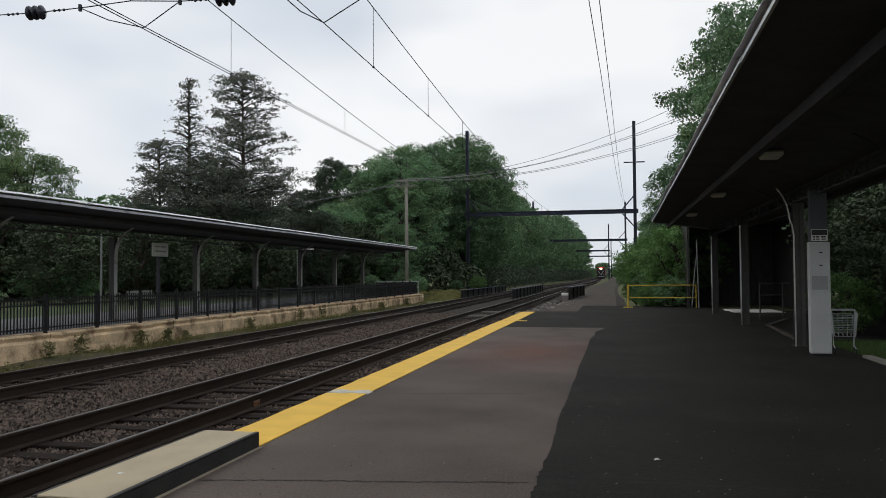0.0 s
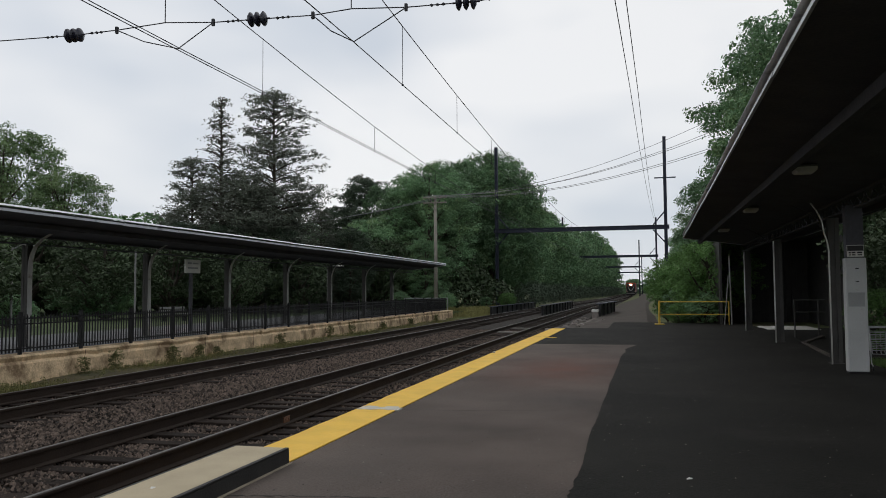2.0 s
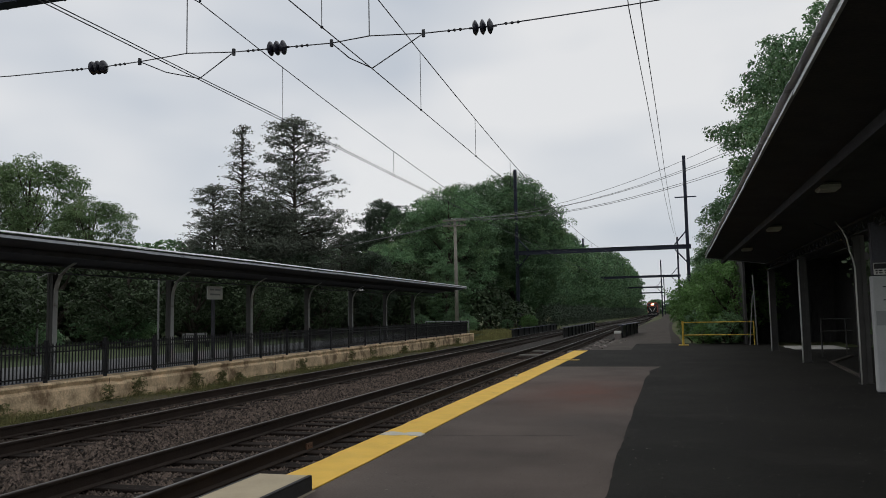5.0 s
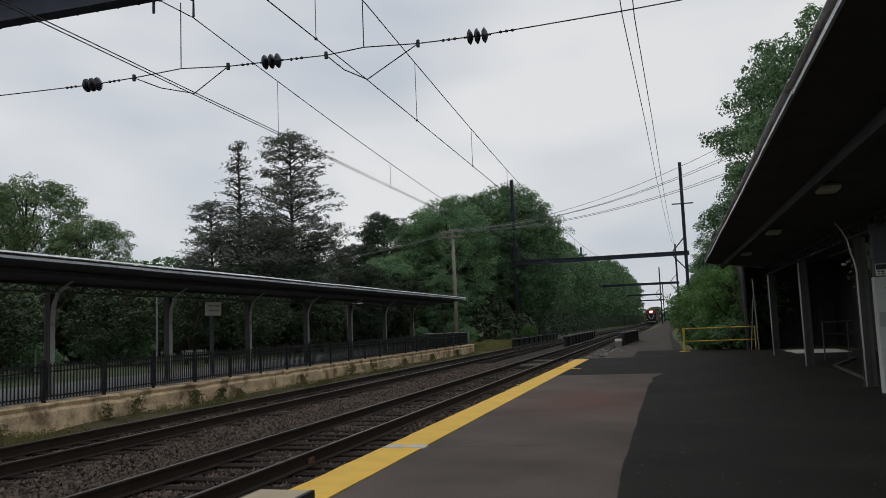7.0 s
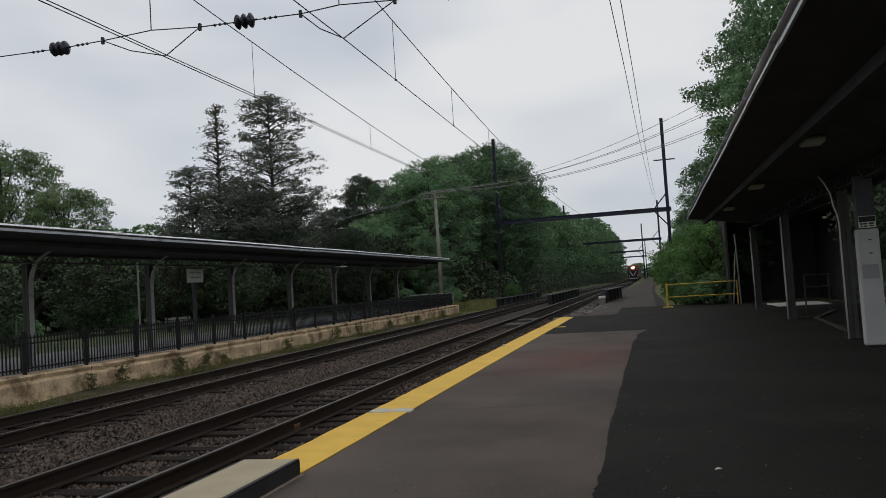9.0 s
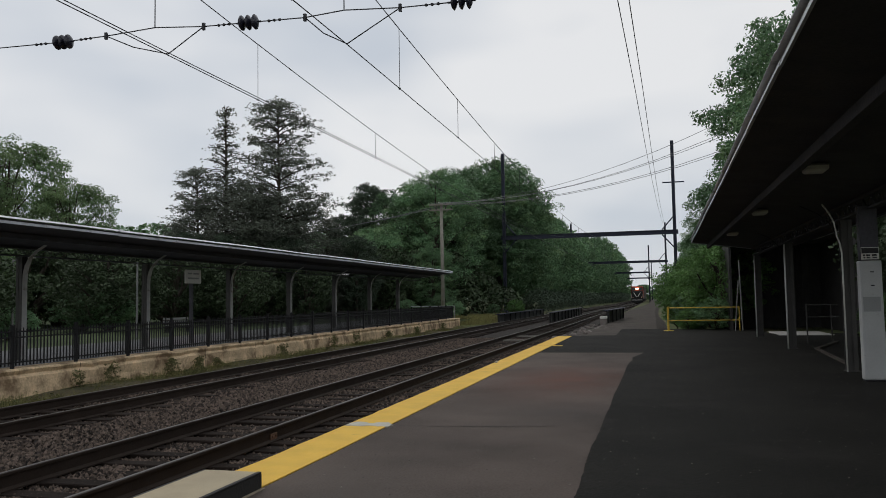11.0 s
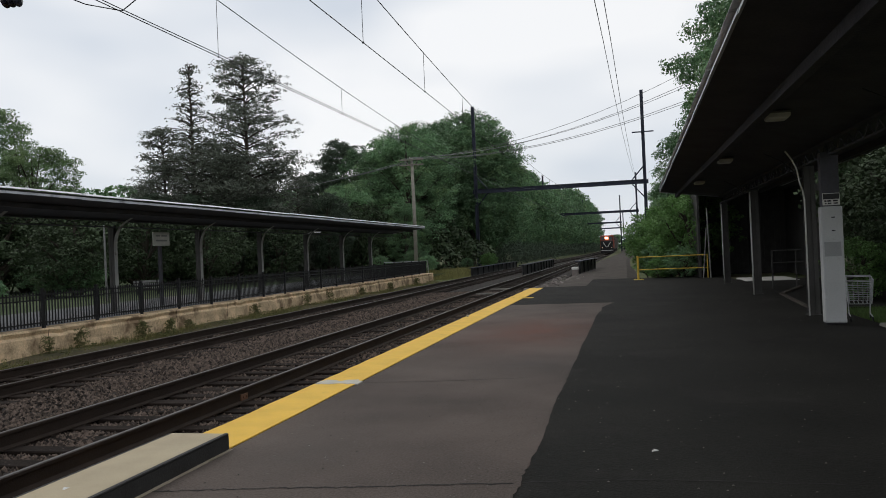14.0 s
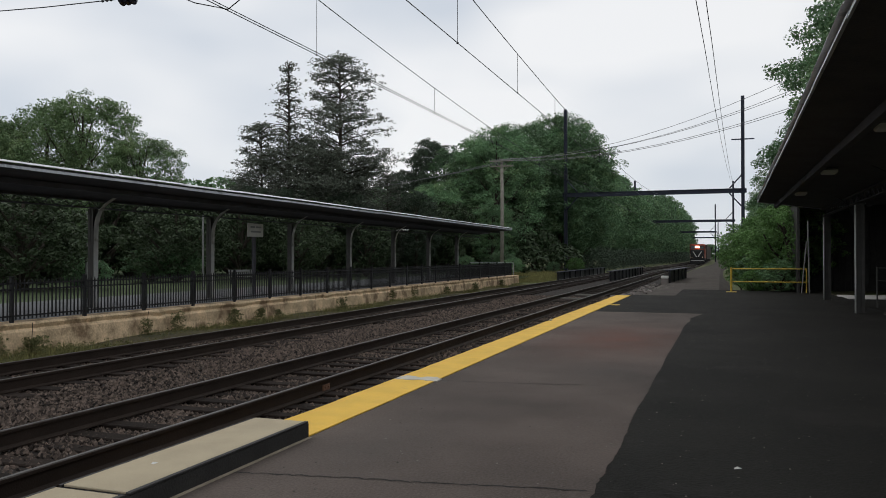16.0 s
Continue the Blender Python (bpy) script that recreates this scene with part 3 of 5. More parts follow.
# loose grit on the asphalt
rg = np.random.default_rng(77)
n = 1500
px, py = rg.uniform(-3.2, 3.6, n), 2.0 + 24 * rg.random(n) ** 1.4
ps = rg.uniform(0.003, 0.010, n)
base = np.array([(-1, -0.7, 0), (1, -0.6, 0), (0.9, 0.8, 0), (-0.8, 0.9, 0), (0.1, 0, 0.9)])
gv = (base[None] * ps[:, None, None] + np.stack([px, py, np.full(n, 0.0042)], 1)[:, None]).reshape(-1, 3)
gf = np.concatenate([np.array([(0, 1, 4), (1, 2, 4), (2, 3, 4), (3, 0, 4)]) + 5 * k for k in range(n)])
tagged(new("grit", arrays_mesh("grit", gv, gf, M_GRIT)), "small pale loose grit on the asphalt", "grit", kind="stuff")

# ---- far platform ----
bm = B()
ys = list(np.arange(-12, 66.61, 0.25))
prev = None
for y in ys:
    y = float(y)
    def rough(z_, f_):
        return 0.022 * noise.noise(Vector((y * 0.5, z_ * 3, 0))) + 0.03 * noise.noise(Vector((y * f_ * 1.7, z_ * 9, 4)))
    lip = 0.05 * max(0.0, noise.noise(Vector((y * 1.9, 8, 0)))) + (0.04 if noise.noise(Vector((y * 0.9, 2, 5))) > 0.25 else 0.0)
    cur = [bm.verts.new(p) for p in ((WALL_X - 0.5, y, 0.0), (WALL_X + 0.10 + rough(0, 3), y, -0.0), (WALL_X + 0.15 + rough(0.1, 3), y, -0.05 - lip), (WALL_X + 0.10 + rough(0.2, 3), y, -0.16 - lip), (WALL_X + 0.17 + rough(0.3, 2), y, -0.24 - lip), (WALL_X + 0.17 + rough(0.5, 2), y, -0.5), (WALL_X + 0.22 + rough(0.9, 2), y, -0.95))]
    if prev:
        for a in range(6):
            bm.faces.new((prev[a], prev[a + 1], cur[a + 1], cur[a]))
    prev = cur
box(bm, WALL_X - 0.45, WALL_X + 0.14, 66.3, 66.62, -0.95, -0.01)
tagged(part("platform_wall", bm, M_CONCRETE), "crumbling tan concrete wall under the far platform edge", "retaining wall", kind="structure")
bm = B()
box(bm, -23.5, WALL_X - 0.48, -12, 66.6, -0.6, -0.006)
tagged(part("platform_far", bm, M_PAVING), "grey paved surface of the far platform", "platform", kind="structure")


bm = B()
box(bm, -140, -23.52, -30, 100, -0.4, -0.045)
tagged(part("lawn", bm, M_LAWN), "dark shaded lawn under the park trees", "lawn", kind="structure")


rj = random.Random(12)
y = 6.0
while y < 65:
    bm = B()
    pts = [(y + rj.uniform(-0.03, 0.03), z) for z in (-0.02, -0.22, -0.45, -0.66)]
    for (ya, za), (yb, zb) in zip(pts, pts[1:]):
        vs = [bm.verts.new(p) for p in ((WALL_X + 0.235, ya - 0.012, za), (WALL_X + 0.235, ya + 0.012, za), (WALL_X + 0.245, yb + 0.012, zb), (WALL_X + 0.245, yb - 0.012, zb))]
        bm.faces.new(vs)
    tagged(part("wall_joint", bm, M_CRACK), "dark open joint in the concrete wall", "joint", kind="structure")
    y += rj.uniform(3.5, 8.0)


FENCE_STEP = 2.36


def fence_panel():
    th = empty("fence_panel", label="black metal picket fence panel on the far platform wall", category="fence", group="platform fence")
    bm = B()
    box(bm, -0.04, 0.04, -0.04, 0.04, 0, 1.12)
    box(bm, -0.05, 0.05, -0.05, 0.05, 1.12, 1.15, 0.01)
    part("post", bm, M_BLACK_METAL, th)
    for z in (0.14, 0.80, 0.95):
        bm = B()
        box(bm, -0.018, 0.018, 0.04, FENCE_STEP - 0.04, z, z + 0.04)
        part("rail", bm, M_BLACK_METAL, th)
    bm = B()
    box(bm, -0.014, 0.014, -0.014, 0.014, 0.07, 1.03)
    bmesh.ops.create_cone(bm, cap_ends=True, segments=4, radius1=0.02, radius2=0.0, depth=0.06, matrix=Matrix.Translation((0, 0, 1.06)))
    me = mesh_from(bm, "picket", M_BLACK_METAL)
    for k in range(1, 19):
        share("picket", me, th, pose(0, k * FENCE_STEP / 19, 0))
    return th


fp = fence_panel()
fp.matrix_basis = pose(WALL_X, 5.92, 0)
for k in range(1, 25):
    copy_thing(fp, pose(WALL_X, 5.92 + FENCE_STEP * k, 0, 0, 0, random.uniform(-0.3, 0.3)))


# ---- canopies ----
def canopy(xc, half_in, half_out, side, y0, y1, z_edge, z_mid, flare, label):
    """A butterfly canopy: roof, soffit and fascia. side: +1 where the track lies towards greater x. flare(y): how far the inner edge draws back."""
    th = empty("platform_canopy", label=label, category="platform canopy")
    xi_of = lambda y: xc + side * (half_in - flare(y))
    xo = xc - side * half_out
    ys = [float(y) for y in np.linspace(y0, y1, 24)]

    def layer(inset, lo_e, lo_m, hi_m, hi_e):
        return [[(xi_of(y) - side * inset, y, z_edge + lo_e), (xc, y, z_mid + lo_m), (xo + side * inset, y, z_edge + lo_e), (xo + side * inset, y, z_edge + hi_e), (xc, y, z_mid + hi_m), (xi_of(y) - side * inset, y, z_edge + hi_e)] for y in ys]

    part("soffit", sweep(B(), layer(0.0, 0.0, 0.0, 0.12, 0.06)), M_SOFFIT, th, "dark boarded underside")
    part("roof", sweep(B(), layer(0.05, 0.065, 0.125, 0.2, 0.11)), M_ROOF, th, "tarred roof covering")
    for x_of, s in ((xi_of, side), (lambda y: xo, -side)):
        y = y0
        rng = random.Random(int(xo * 7 + s))
        while y < y1 - 0.1:
            ye = min(y1, y + 3.05)
            j = rng.uniform(-0.008, 0.008)
            rings = [[(x_of(v) + s * 0.004, v, z_edge + 0.116 + j), (x_of(v) + s * (0.06 + j), v, z_edge + 0.116 + j), (x_of(v) + s * (0.058 + j), v, z_edge + 0.124 + j), (x_of(v) + s * 0.005, v, z_edge + 0.170 + j), (x_of(v) - s * 0.07, v, z_edge + 0.13 + j)] for v in (y, ye - 0.009)]
            part("fascia_cap", sweep(B(), rings), M_FASCIA, th, "pale metal roof edging")
            rings = [[(x_of(v) + s * 0.002, v, z_edge - 0.022 + j), (x_of(v) + s * (0.03 + j), v, z_edge - 0.022 + j), (x_of(v) + s * (0.012 + j), v, z_edge + 0.056), (x_of(v) + s * 0.0015, v, z_edge + 0.056)] for v in (y, ye - 0.009)]
            part("fascia", sweep(B(), rings), M_FASCIA_DARK, th)
            y = ye
    rings = [[(xi_of(y1) + side * 0.03, y1 + d, z_edge - 0.03), (xc, y1 + d, z_mid - 0.03), (xo - side * 0.03, y1 + d, z_edge - 0.03), (xo - side * 0.03, y1 + d, z_edge + 0.15), (xc, y1 + d, z_mid + 0.22), (xi_of(y1) + side * 0.03, y1 + d, z_edge + 0.15)] for d in (0.003, 0.04)]
    part("end_fascia", sweep(B(), rings), M_FASCIA_DARK, th)
    bm = B()
    box(bm, xc - 0.09, xc + 0.09, y0 + 0.2, y1 - 0.2, z_mid - 0.06, z_mid - 0.004)
    part("ridge_beam", bm, M_SOFFIT, th)
    bm = B()
    box(bm, xc - 0.07, xc + 0.07, y0 + 0.2, y1 - 0.2, z_mid - 0.30, z_mid - 0.26)
    y = max(y0, 2.0) + 0.3
    while y < y1 - 0.8:
        for za, zb, yo in ((z_mid - 0.262, z_mid - 0.058, 0.0), (z_mid - 0.058, z_mid - 0.262, 0.28)):
            tube(bm, [(xc, y + yo, za), (xc, y + yo + 0.28, zb)], 0.016, 4, caps=False)
        y += 0.56
    part("lattice_girder", bm, M_SOFFIT, th, "riveted lattice girder under the roof")
    for u, reach in ((1, half_in), (-1, half_out)):
        x = xc + side * u * reach * 0.63
        zz = z_mid + (z_edge - z_mid) * 0.63
        bm = B()
        box(bm, x - 0.06, x + 0.06, y0 + 0.2, y1 - 0.2, zz - 0.16, zz - 0.012)
        part("purlin", bm, M_SOFFIT, th)
    return th


def canopy_post(xc, y, top, reach, label, group, mat, bracket_mat, thick, side, leg=True):
    th = empty("canopy_post", pose(xc, y, 0), label=label, category="canopy post", group=group)
    bm = B()
    box(bm, -0.02, 0.02, -0.10, 0.10, 0, top - 0.31)
    box(bm, -0.105, -0.02, -0.115, -0.10, 0, top - 0.31)
    box(bm, 0.02, 0.105, -0.115, -0.10, 0, top - 0.31)
    box(bm, -0.105, -0.02, 0.10, 0.115, 0, top - 0.31)
    box(bm, 0.02, 0.105, 0.10, 0.115, 0, top - 0.31)
    part("shaft", bm, mat, th)
    bm = B()
    box(bm, -0.14, 0.14, -0.14, 0.14, 0, 0.012)
    part("base_plate", bm, mat, th)
    for s in (side,):
        pts = [(s * 0.117, 0.0 if leg else top - 1.3), (s * 0.117, top - 1.1), (s * 0.13, top - 0.85), (s * 0.19, top - 0.6), (s * 0.31, top - 0.36), (s * 0.52, top - 0.16), (s * 0.86, top + 0.02)]
        rings = []
        for k, (x, z) in enumerate(pts):
            w = thick if k < 4 else thick * 0.8
            rings.append([(x - s * 0.009, -w, z), (x + s * 0.009, -w, z - 0.004), (x + s * 0.009, w, z - 0.004), (x - s * 0.009, w, z)])
        part("bracket", sweep(B(), rings), bracket_mat, th, "curved flat steel bracket")
    return th


LEFT_X = -18.74
canopy(LEFT_X, 2.74, 1.95, 1, -12.0, 63.6, 3.81, 3.48, lambda y: 0.0, "long dark butterfly canopy with pale edging over the far platform")
# dark shaft and pale bracket strip put shaded and lit sides into colour
lp = canopy_post(LEFT_X, 14.45, 3.48, 1.9, "grey steel canopy post with curved brackets on the far platform", "far canopy posts", M_STEEL_SHADED, M_BRACKET_LIT, 0.095, 1)
for k in (-3, -2, -1, 1, 2, 3, 4, 5, 6, 7):
    copy_thing(lp, pose(LEFT_X, 14.45 + 6.14 * k, 0))

canopy(4.05, 2.74, 2.4, -1, -22.0, 34.4, 3.81, 3.48, lambda y: 0.0131 * (y - 5.0), "dark butterfly canopy with pale edging over the near platform")
# near posts and brackets are coloured dark for the canopy's shade
rp = canopy_post(4.05, 18.7, 3.48, 1.7, "grey steel canopy post in shade-dark colour with curved brackets on the near platform", "near canopy posts", M_STEEL_SHADED, M_BLACK_METAL, 0.015, -1, False)
for k in (-4, -3, -2, -1, 1, 2):
    copy_thing(rp, pose(4.05, 18.7 + 7.25 * k, 0))


def canopy_lamp():
    th = empty("canopy_lamp", label="flat frosted lamp fixed under the dark canopy", category="lamp", group="canopy lamps")
    bm = B()
    box(bm, -0.17, 0.17, -0.20, 0.20, 0.085, 0.12, 0.008)
    housing = part("housing", bm, M_STEEL_POST, th)
    bm = B()
    sweep(bm, [[(-w, -w - 0.03, z), (w, -w - 0.03, z), (w, w + 0.03, z), (-w, w + 0.03, z)] for w, z in ((0.13, 0.0), (0.16, 0.03), (0.165, 0.083))])
    part("cover", bm, M_LAMP, housing, "frosted cover")
    return th


cl = canopy_lamp()
cl.matrix_basis = pose(2.60, 13.80, 3.515)
for k in (-2, -1, 1, 2):
    copy_thing(cl, pose(2.60, 13.80 + 6.65 * k, 3.515))

# ---- overhead line ----
def gantry(y, xl, xr, top_l, top_r, beam_z, deep, label):
    th = empty("catenary_gantry", pose(0, y, 0), label=label, category="catenary gantry", group="catenary gantries")
    for x, top in ((xl, top_l), (xr, top_r)):
        bm = B()
        w = 0.30 if deep > 0.55 else 0.17
        sec = [(-w - 0.02, -0.2), (-w, -0.2), (-w, -0.02), (w, -0.02), (w, -0.2), (w + 0.02, -0.2), (w + 0.02, 0.2), (w, 0.2), (w, 0.02), (-w, 0.02), (-w, 0.2), (-w - 0.02, 0.2)]
        sweep(bm, [[(x + a, b, zz) for a, b in sec] for zz in (-0.9, top)])
        bmesh.ops.recalc_face_normals(bm, faces=bm.faces)
        column = part("column", bm, M_BEAM, th)
        if deep > 0.55:
            # the lower column is wrapped in a paler grey-brown box
            bm = B()
            box(bm, x - 0.36, x + 0.36, -0.25, 0.25, -0.9, 3.55, 0.03)
            part("column_lower_box", bm, M_COLUMN_LOWER, column, "paler grey-brown box around the lower column")
        s = 1 if x == xl else -1
        for dz in (1.8, -1.8):
            bm = B()
            for yy in (-0.14, 0.14):
                tube(bm, [(x + s * w, yy, beam_z + dz), (x + s * (w + 1.3), yy, beam_z + (0.3 if dz > 0 else -0.3))], 0.07, 4)
            for u in (0.3, 0.65):
                zc = beam_z + dz + ((0.3 if dz > 0 else -0.3) - dz) * u
                tube(bm, [(x + s * (w + 1.3 * u), -0.14, zc), (x + s * (w + 1.3 * u), 0.14, zc)], 0.06, 4)
            part("knee_brace", bm, M_BEAM, th)
    if top_r > 20.1:
        for az, aw in ((15.2, 1.25),):
            bm = B()
            box(bm, xr - aw, xr + aw, -0.3, -0.2, az - 0.07, az + 0.07)
            part("crossarm", bm, M_BEAM, th)
    h = deep / 2
    bm = B()
    box(bm, xl - 0.4, xr + 0.4, -0.012, 0.012, beam_z - h, beam_z + h)
    for zz in (-h, h):
        box(bm, xl - 0.4, xr + 0.4, -0.2, 0.2, beam_z + zz - 0.015, beam_z + zz + 0.015)
    if deep > 0.55:
        x = xl
        while x < xr:
            for yy in (-0.165, 0.165):
                box(bm, x - 0.02, x + 0.02, yy - 0.02, yy + 0.02, beam_z + h + 0.016, beam_z + h + 0.04)
                box(bm, x - 0.02, x + 0.02, yy - 0.02, yy + 0.02, beam_z - h - 0.04, beam_z - h - 0.016)
            x += 0.6
    part("beam", bm, M_BEAM, th)
    return th


gantry(GANTRY_Y, -21.05, 8.6, 14.5, 14.5, 10.19, 0.68, "dark riveted steel gantry spanning the tracks and platforms")
for gy_, gl, gr, tl, tr_ in ((98, -17.9, 2.8, 20.0, 20.3), (180, -17.6, 3.0, 18.4, 17.8), (262, -13.0, -1.05, 17.3, 18.0), (344, -13.0, -0.4, 16.5, 16.8)):
    gantry(gy_, gl, gr, tl, tr_, 9.25, 0.5, "dark steel catenary gantry with tall columns across the line")


def insulator(name, p, d, parent, label, n=3, r=0.17, gap=0.16):
    """A string of porcelain discs on a rod, centred on p along d."""
    p, d = Vector(p), Vector(d).normalized()
    q = d.to_track_quat("Z", "Y").to_matrix().to_4x4()
    bm = B()
    tube(bm, [p - d * gap * n * 0.62, p + d * gap * n * 0.62], 0.022, 6)
    rod = part(name, bm, M_PORCELAIN, parent, label)
    for k in range(n):
        m = Matrix.Translation(p + d * gap * (k - (n - 1) / 2)) @ q
        h = gap * 0.36
        prof = ((r * 0.3, -h), (r * 0.75, -h * 0.8), (r, -h * 0.1), (r * 0.9, h * 0.2), (r * 0.4, h), (0.03, h * 1.1))
        rings = [[m @ Vector((a * math.cos(t * math.pi / 7), a * math.sin(t * math.pi / 7), z)) for t in range(14)] for a, z in prof]
        part("disc", sweep(B(), rings), M_PORCELAIN, rod, smooth=True)


def catenary_wire(name, pts, r, label):
    bm = B()
    tube(bm, pts, r, 5, caps=False)
    return tagged(part(name, bm, M_SERVICE_WIRE if name == "service_wire" else M_WIRE), label, "wire")


def span_z(y, lift, mid):
    """Height of a messenger wire that hangs from the gantries."""
    k = (y - GANTRY_Y) / 82.0
    u = (k - math.floor(k)) * 2 - 1
    return mid + lift * u * u


SPAN_YS = [GANTRY_Y - 41 + 82 / 24 * k for k in range(0, 24 * 4 + 13)]
for x, lift, mid, cz, nm in ((TRACK_A - 0.03, 1.30, 7.57, 7.10, "near"), (TRACK_B, 1.55, 7.62, 7.29, "far")):
    m_ = empty("catenary", label="contact and messenger wires with hangers above the " + ("nearer" if nm == "near" else "farther") + " track", category="overhead wires")
    bm = B()
    tube(bm, [(x, y, span_z(y, lift, mid)) for y in SPAN_YS], 0.013, 5, caps=False)
    part("messenger_wire", bm, M_WIRE, m_)
    slope = 0.0075 if nm == "near" else 0.0
    fall = lambda y: cz - slope * min(45, max(0, y - 16))
    for dx, dz in ((0, 0),) if nm == "near" else ((0, 0), (0.0, 0.09)):
        bm = B()
        tube(bm, [(x + dx, y, fall(y) + dz * (0.72 + 0.28 * math.cos(y * 0.9))) for y in SPAN_YS], 0.0115, 5, caps=False)
        part("contact_wire", bm, M_WIRE, m_)
    yy = 7.0 if nm == "near" else 10.5
    while yy < 150:
        if span_z(yy, lift, mid) - fall(yy) > 0.1:
            bm = B()
            tube(bm, [(x, yy, span_z(yy, lift, mid)), (x + 0.0, yy, fall(yy))], 0.008, 4)
            bmesh.ops.create_icosphere(bm, subdivisions=1, radius=0.035, matrix=Matrix.Translation((x + 0.0, yy, fall(yy))))
            part("hanger", bm, M_WIRE, m_)
        yy += 6.25 if nm == "near" else 9.6

# steady span with insulators at the near gantry
sp = empty("steady_span", label="cross-span wire with three dark porcelain insulator strings", category="overhead wires")
SPAN = [(-20.68, 8.15), (-15.9, 7.95), (-13.25, 7.89), (-12.06, 7.91), (-10.75, 7.97), (-9.49, 7.86), (-8.36, 7.83), (-7.01, 7.79), (-6.1, 7.85), (-4.84, 7.76), (-3.51, 7.74), (-2.1, 7.78), (-0.5, 7.83), (8.3, 8.25)]
STRINGS = [(-13.25, 7.89), (-8.36, 7.83), (-3.51, 7.74)]
bm = B()
tube(bm, [(x, GANTRY_Y, z) for x, z in SPAN], 0.014, 5)
for x in (-20.3, -12.62, -13.88, -8.98, -7.74, -4.14, -2.88):
    for k in range(3):
        bmesh.ops.create_icosphere(bm, subdivisions=1, radius=0.038, matrix=Matrix.Translation((x + 0.13 * (k - 1), GANTRY_Y, np.interp(x, [s[0] for s in SPAN], [s[1] for s in SPAN]))))
part("span_wire", bm, M_WIRE, sp)
for x, z in STRINGS:
    insulator("insulator", (x, GANTRY_Y, z), (1, 0, -0.015), sp, "dark glazed porcelain discs")
for xc_, cz, d_left, d_right, d_drop in ((TRACK_A - 0.03, 7.11, -0.97, 1.20, -0.06), (TRACK_B, 7.32, -1.66, 0.91, -0.35)):
    bm = B()
    x0 = xc_
    zz = lambda x: float(np.interp(x, [s[0] for s in SPAN], [s[1] for s in SPAN]))
    tube(bm, [(x0 + d_left, GANTRY_Y, zz(x0 + d_left)), (x0 + d_left * 0.55, GANTRY_Y, cz + (zz(x0 + d_left) - cz) * 0.42), (x0, GANTRY_Y, cz)], 0.013, 5)
    tube(bm, [(x0 + d_right, GANTRY_Y, zz(x0 + d_right)), (x0, GANTRY_Y, cz)], 0.013, 5)
    for dx in (d_left, d_right):
        box(bm, x0 + dx - 0.03, x0 + dx + 0.03, GANTRY_Y - 0.03, GANTRY_Y + 0.03, zz(x0 + dx) - 0.08, zz(x0 + dx) + 0.08)
    part("pull_off", bm, M_WIRE, sp)
    if xc_ > -8:
        insulator("suspension_insulator", (xc_ - 0.06, GANTRY_Y, 9.28), (0, 0, -1), sp, "hanging porcelain discs")
    else:
        bm = B()
        box(bm, xc_ - 1.35, xc_ - 0.95, GANTRY_Y - 0.25, GANTRY_Y + 0.25, 10.44, 10.52)
        tube(bm, [(xc_ - 1.1, GANTRY_Y, 10.44), (xc_ - 1.1, GANTRY_Y, 9.45)], 0.035, 6)
        part("hanger_bracket", bm, M_BEAM, sp)
        bm = B()
        tube(bm, [(xc_ - 0.45, GANTRY_Y - 0.2, 9.8), (xc_, GANTRY_Y, 9.6), (xc_, GANTRY_Y, 9.2)], 0.03, 6)
        part("hanger_hook", bm, M_BEAM, sp)
    bm = B()
    tube(bm, [(xc_ + d_drop, GANTRY_Y, 9.6 if xc_ < -8 else 8.9), (xc_ + d_drop, GANTRY_Y, zz(xc_ + d_drop))], 0.013, 5)
    part("drop_wire", bm, M_WIRE, sp)

# feeders and service wires
for fx, fz, ex, ez in ((-0.65, 11.28, 2.6, 17.6), (-0.28, 11.2, 3.1, 16.6)):
    catenary_wire("feeder_wire", [(fx + (ex - fx) * ((y - 25) / 155) ** (1.15 if y > 25 else 1) if y > 25 else fx - 0.1, y, fz + (ez - fz) * (y - 25) / 155 - 0.6 * math.sin(math.pi * max(0, y - 25) / 155) * (1 if y > 25 else 0)) for y in (-25, 0, 25, 40, 60, 80, 100, 120, 140, 160, 180)], 0.017, "dark feeder wire climbing along the line to a tall column")


def utility_pole(x, y, z0, top, mat, arm_z, arm, label):
    th = empty("utility_pole", pose(x, y, 0), label=label, category="utility pole")
    bm = B()
    tube(bm, [(0, 0, z0), (0.03, 0, (z0 + top) / 2), (0, 0, top)], 0.19, 10, 0.13)
    part("pole", bm, mat, th, smooth=True)
    for az in arm_z:
        bm = B()
        box(bm, -arm, arm, -0.2, -0.1, az - 0.06, az + 0.06)
        tube(bm, [(-arm * 0.6, -0.15, az - 0.05), (0, -0.13, az - 0.7)], 0.025, 4)
        tube(bm, [(arm * 0.6, -0.15, az - 0.05), (0, -0.13, az - 0.7)], 0.025, 4)
        arm_ob = part("crossarm", bm, mat, th)
        for dx in (-0.9, -0.4, 0.4, 0.9):
            bm = B()
            tube(bm, [(dx * arm, -0.15, az + 0.06), (dx * arm, -0.15, az + 0.22)], 0.04, 6)
            part("pin_insulator", bm, M_PORCELAIN, arm_ob)
    return th


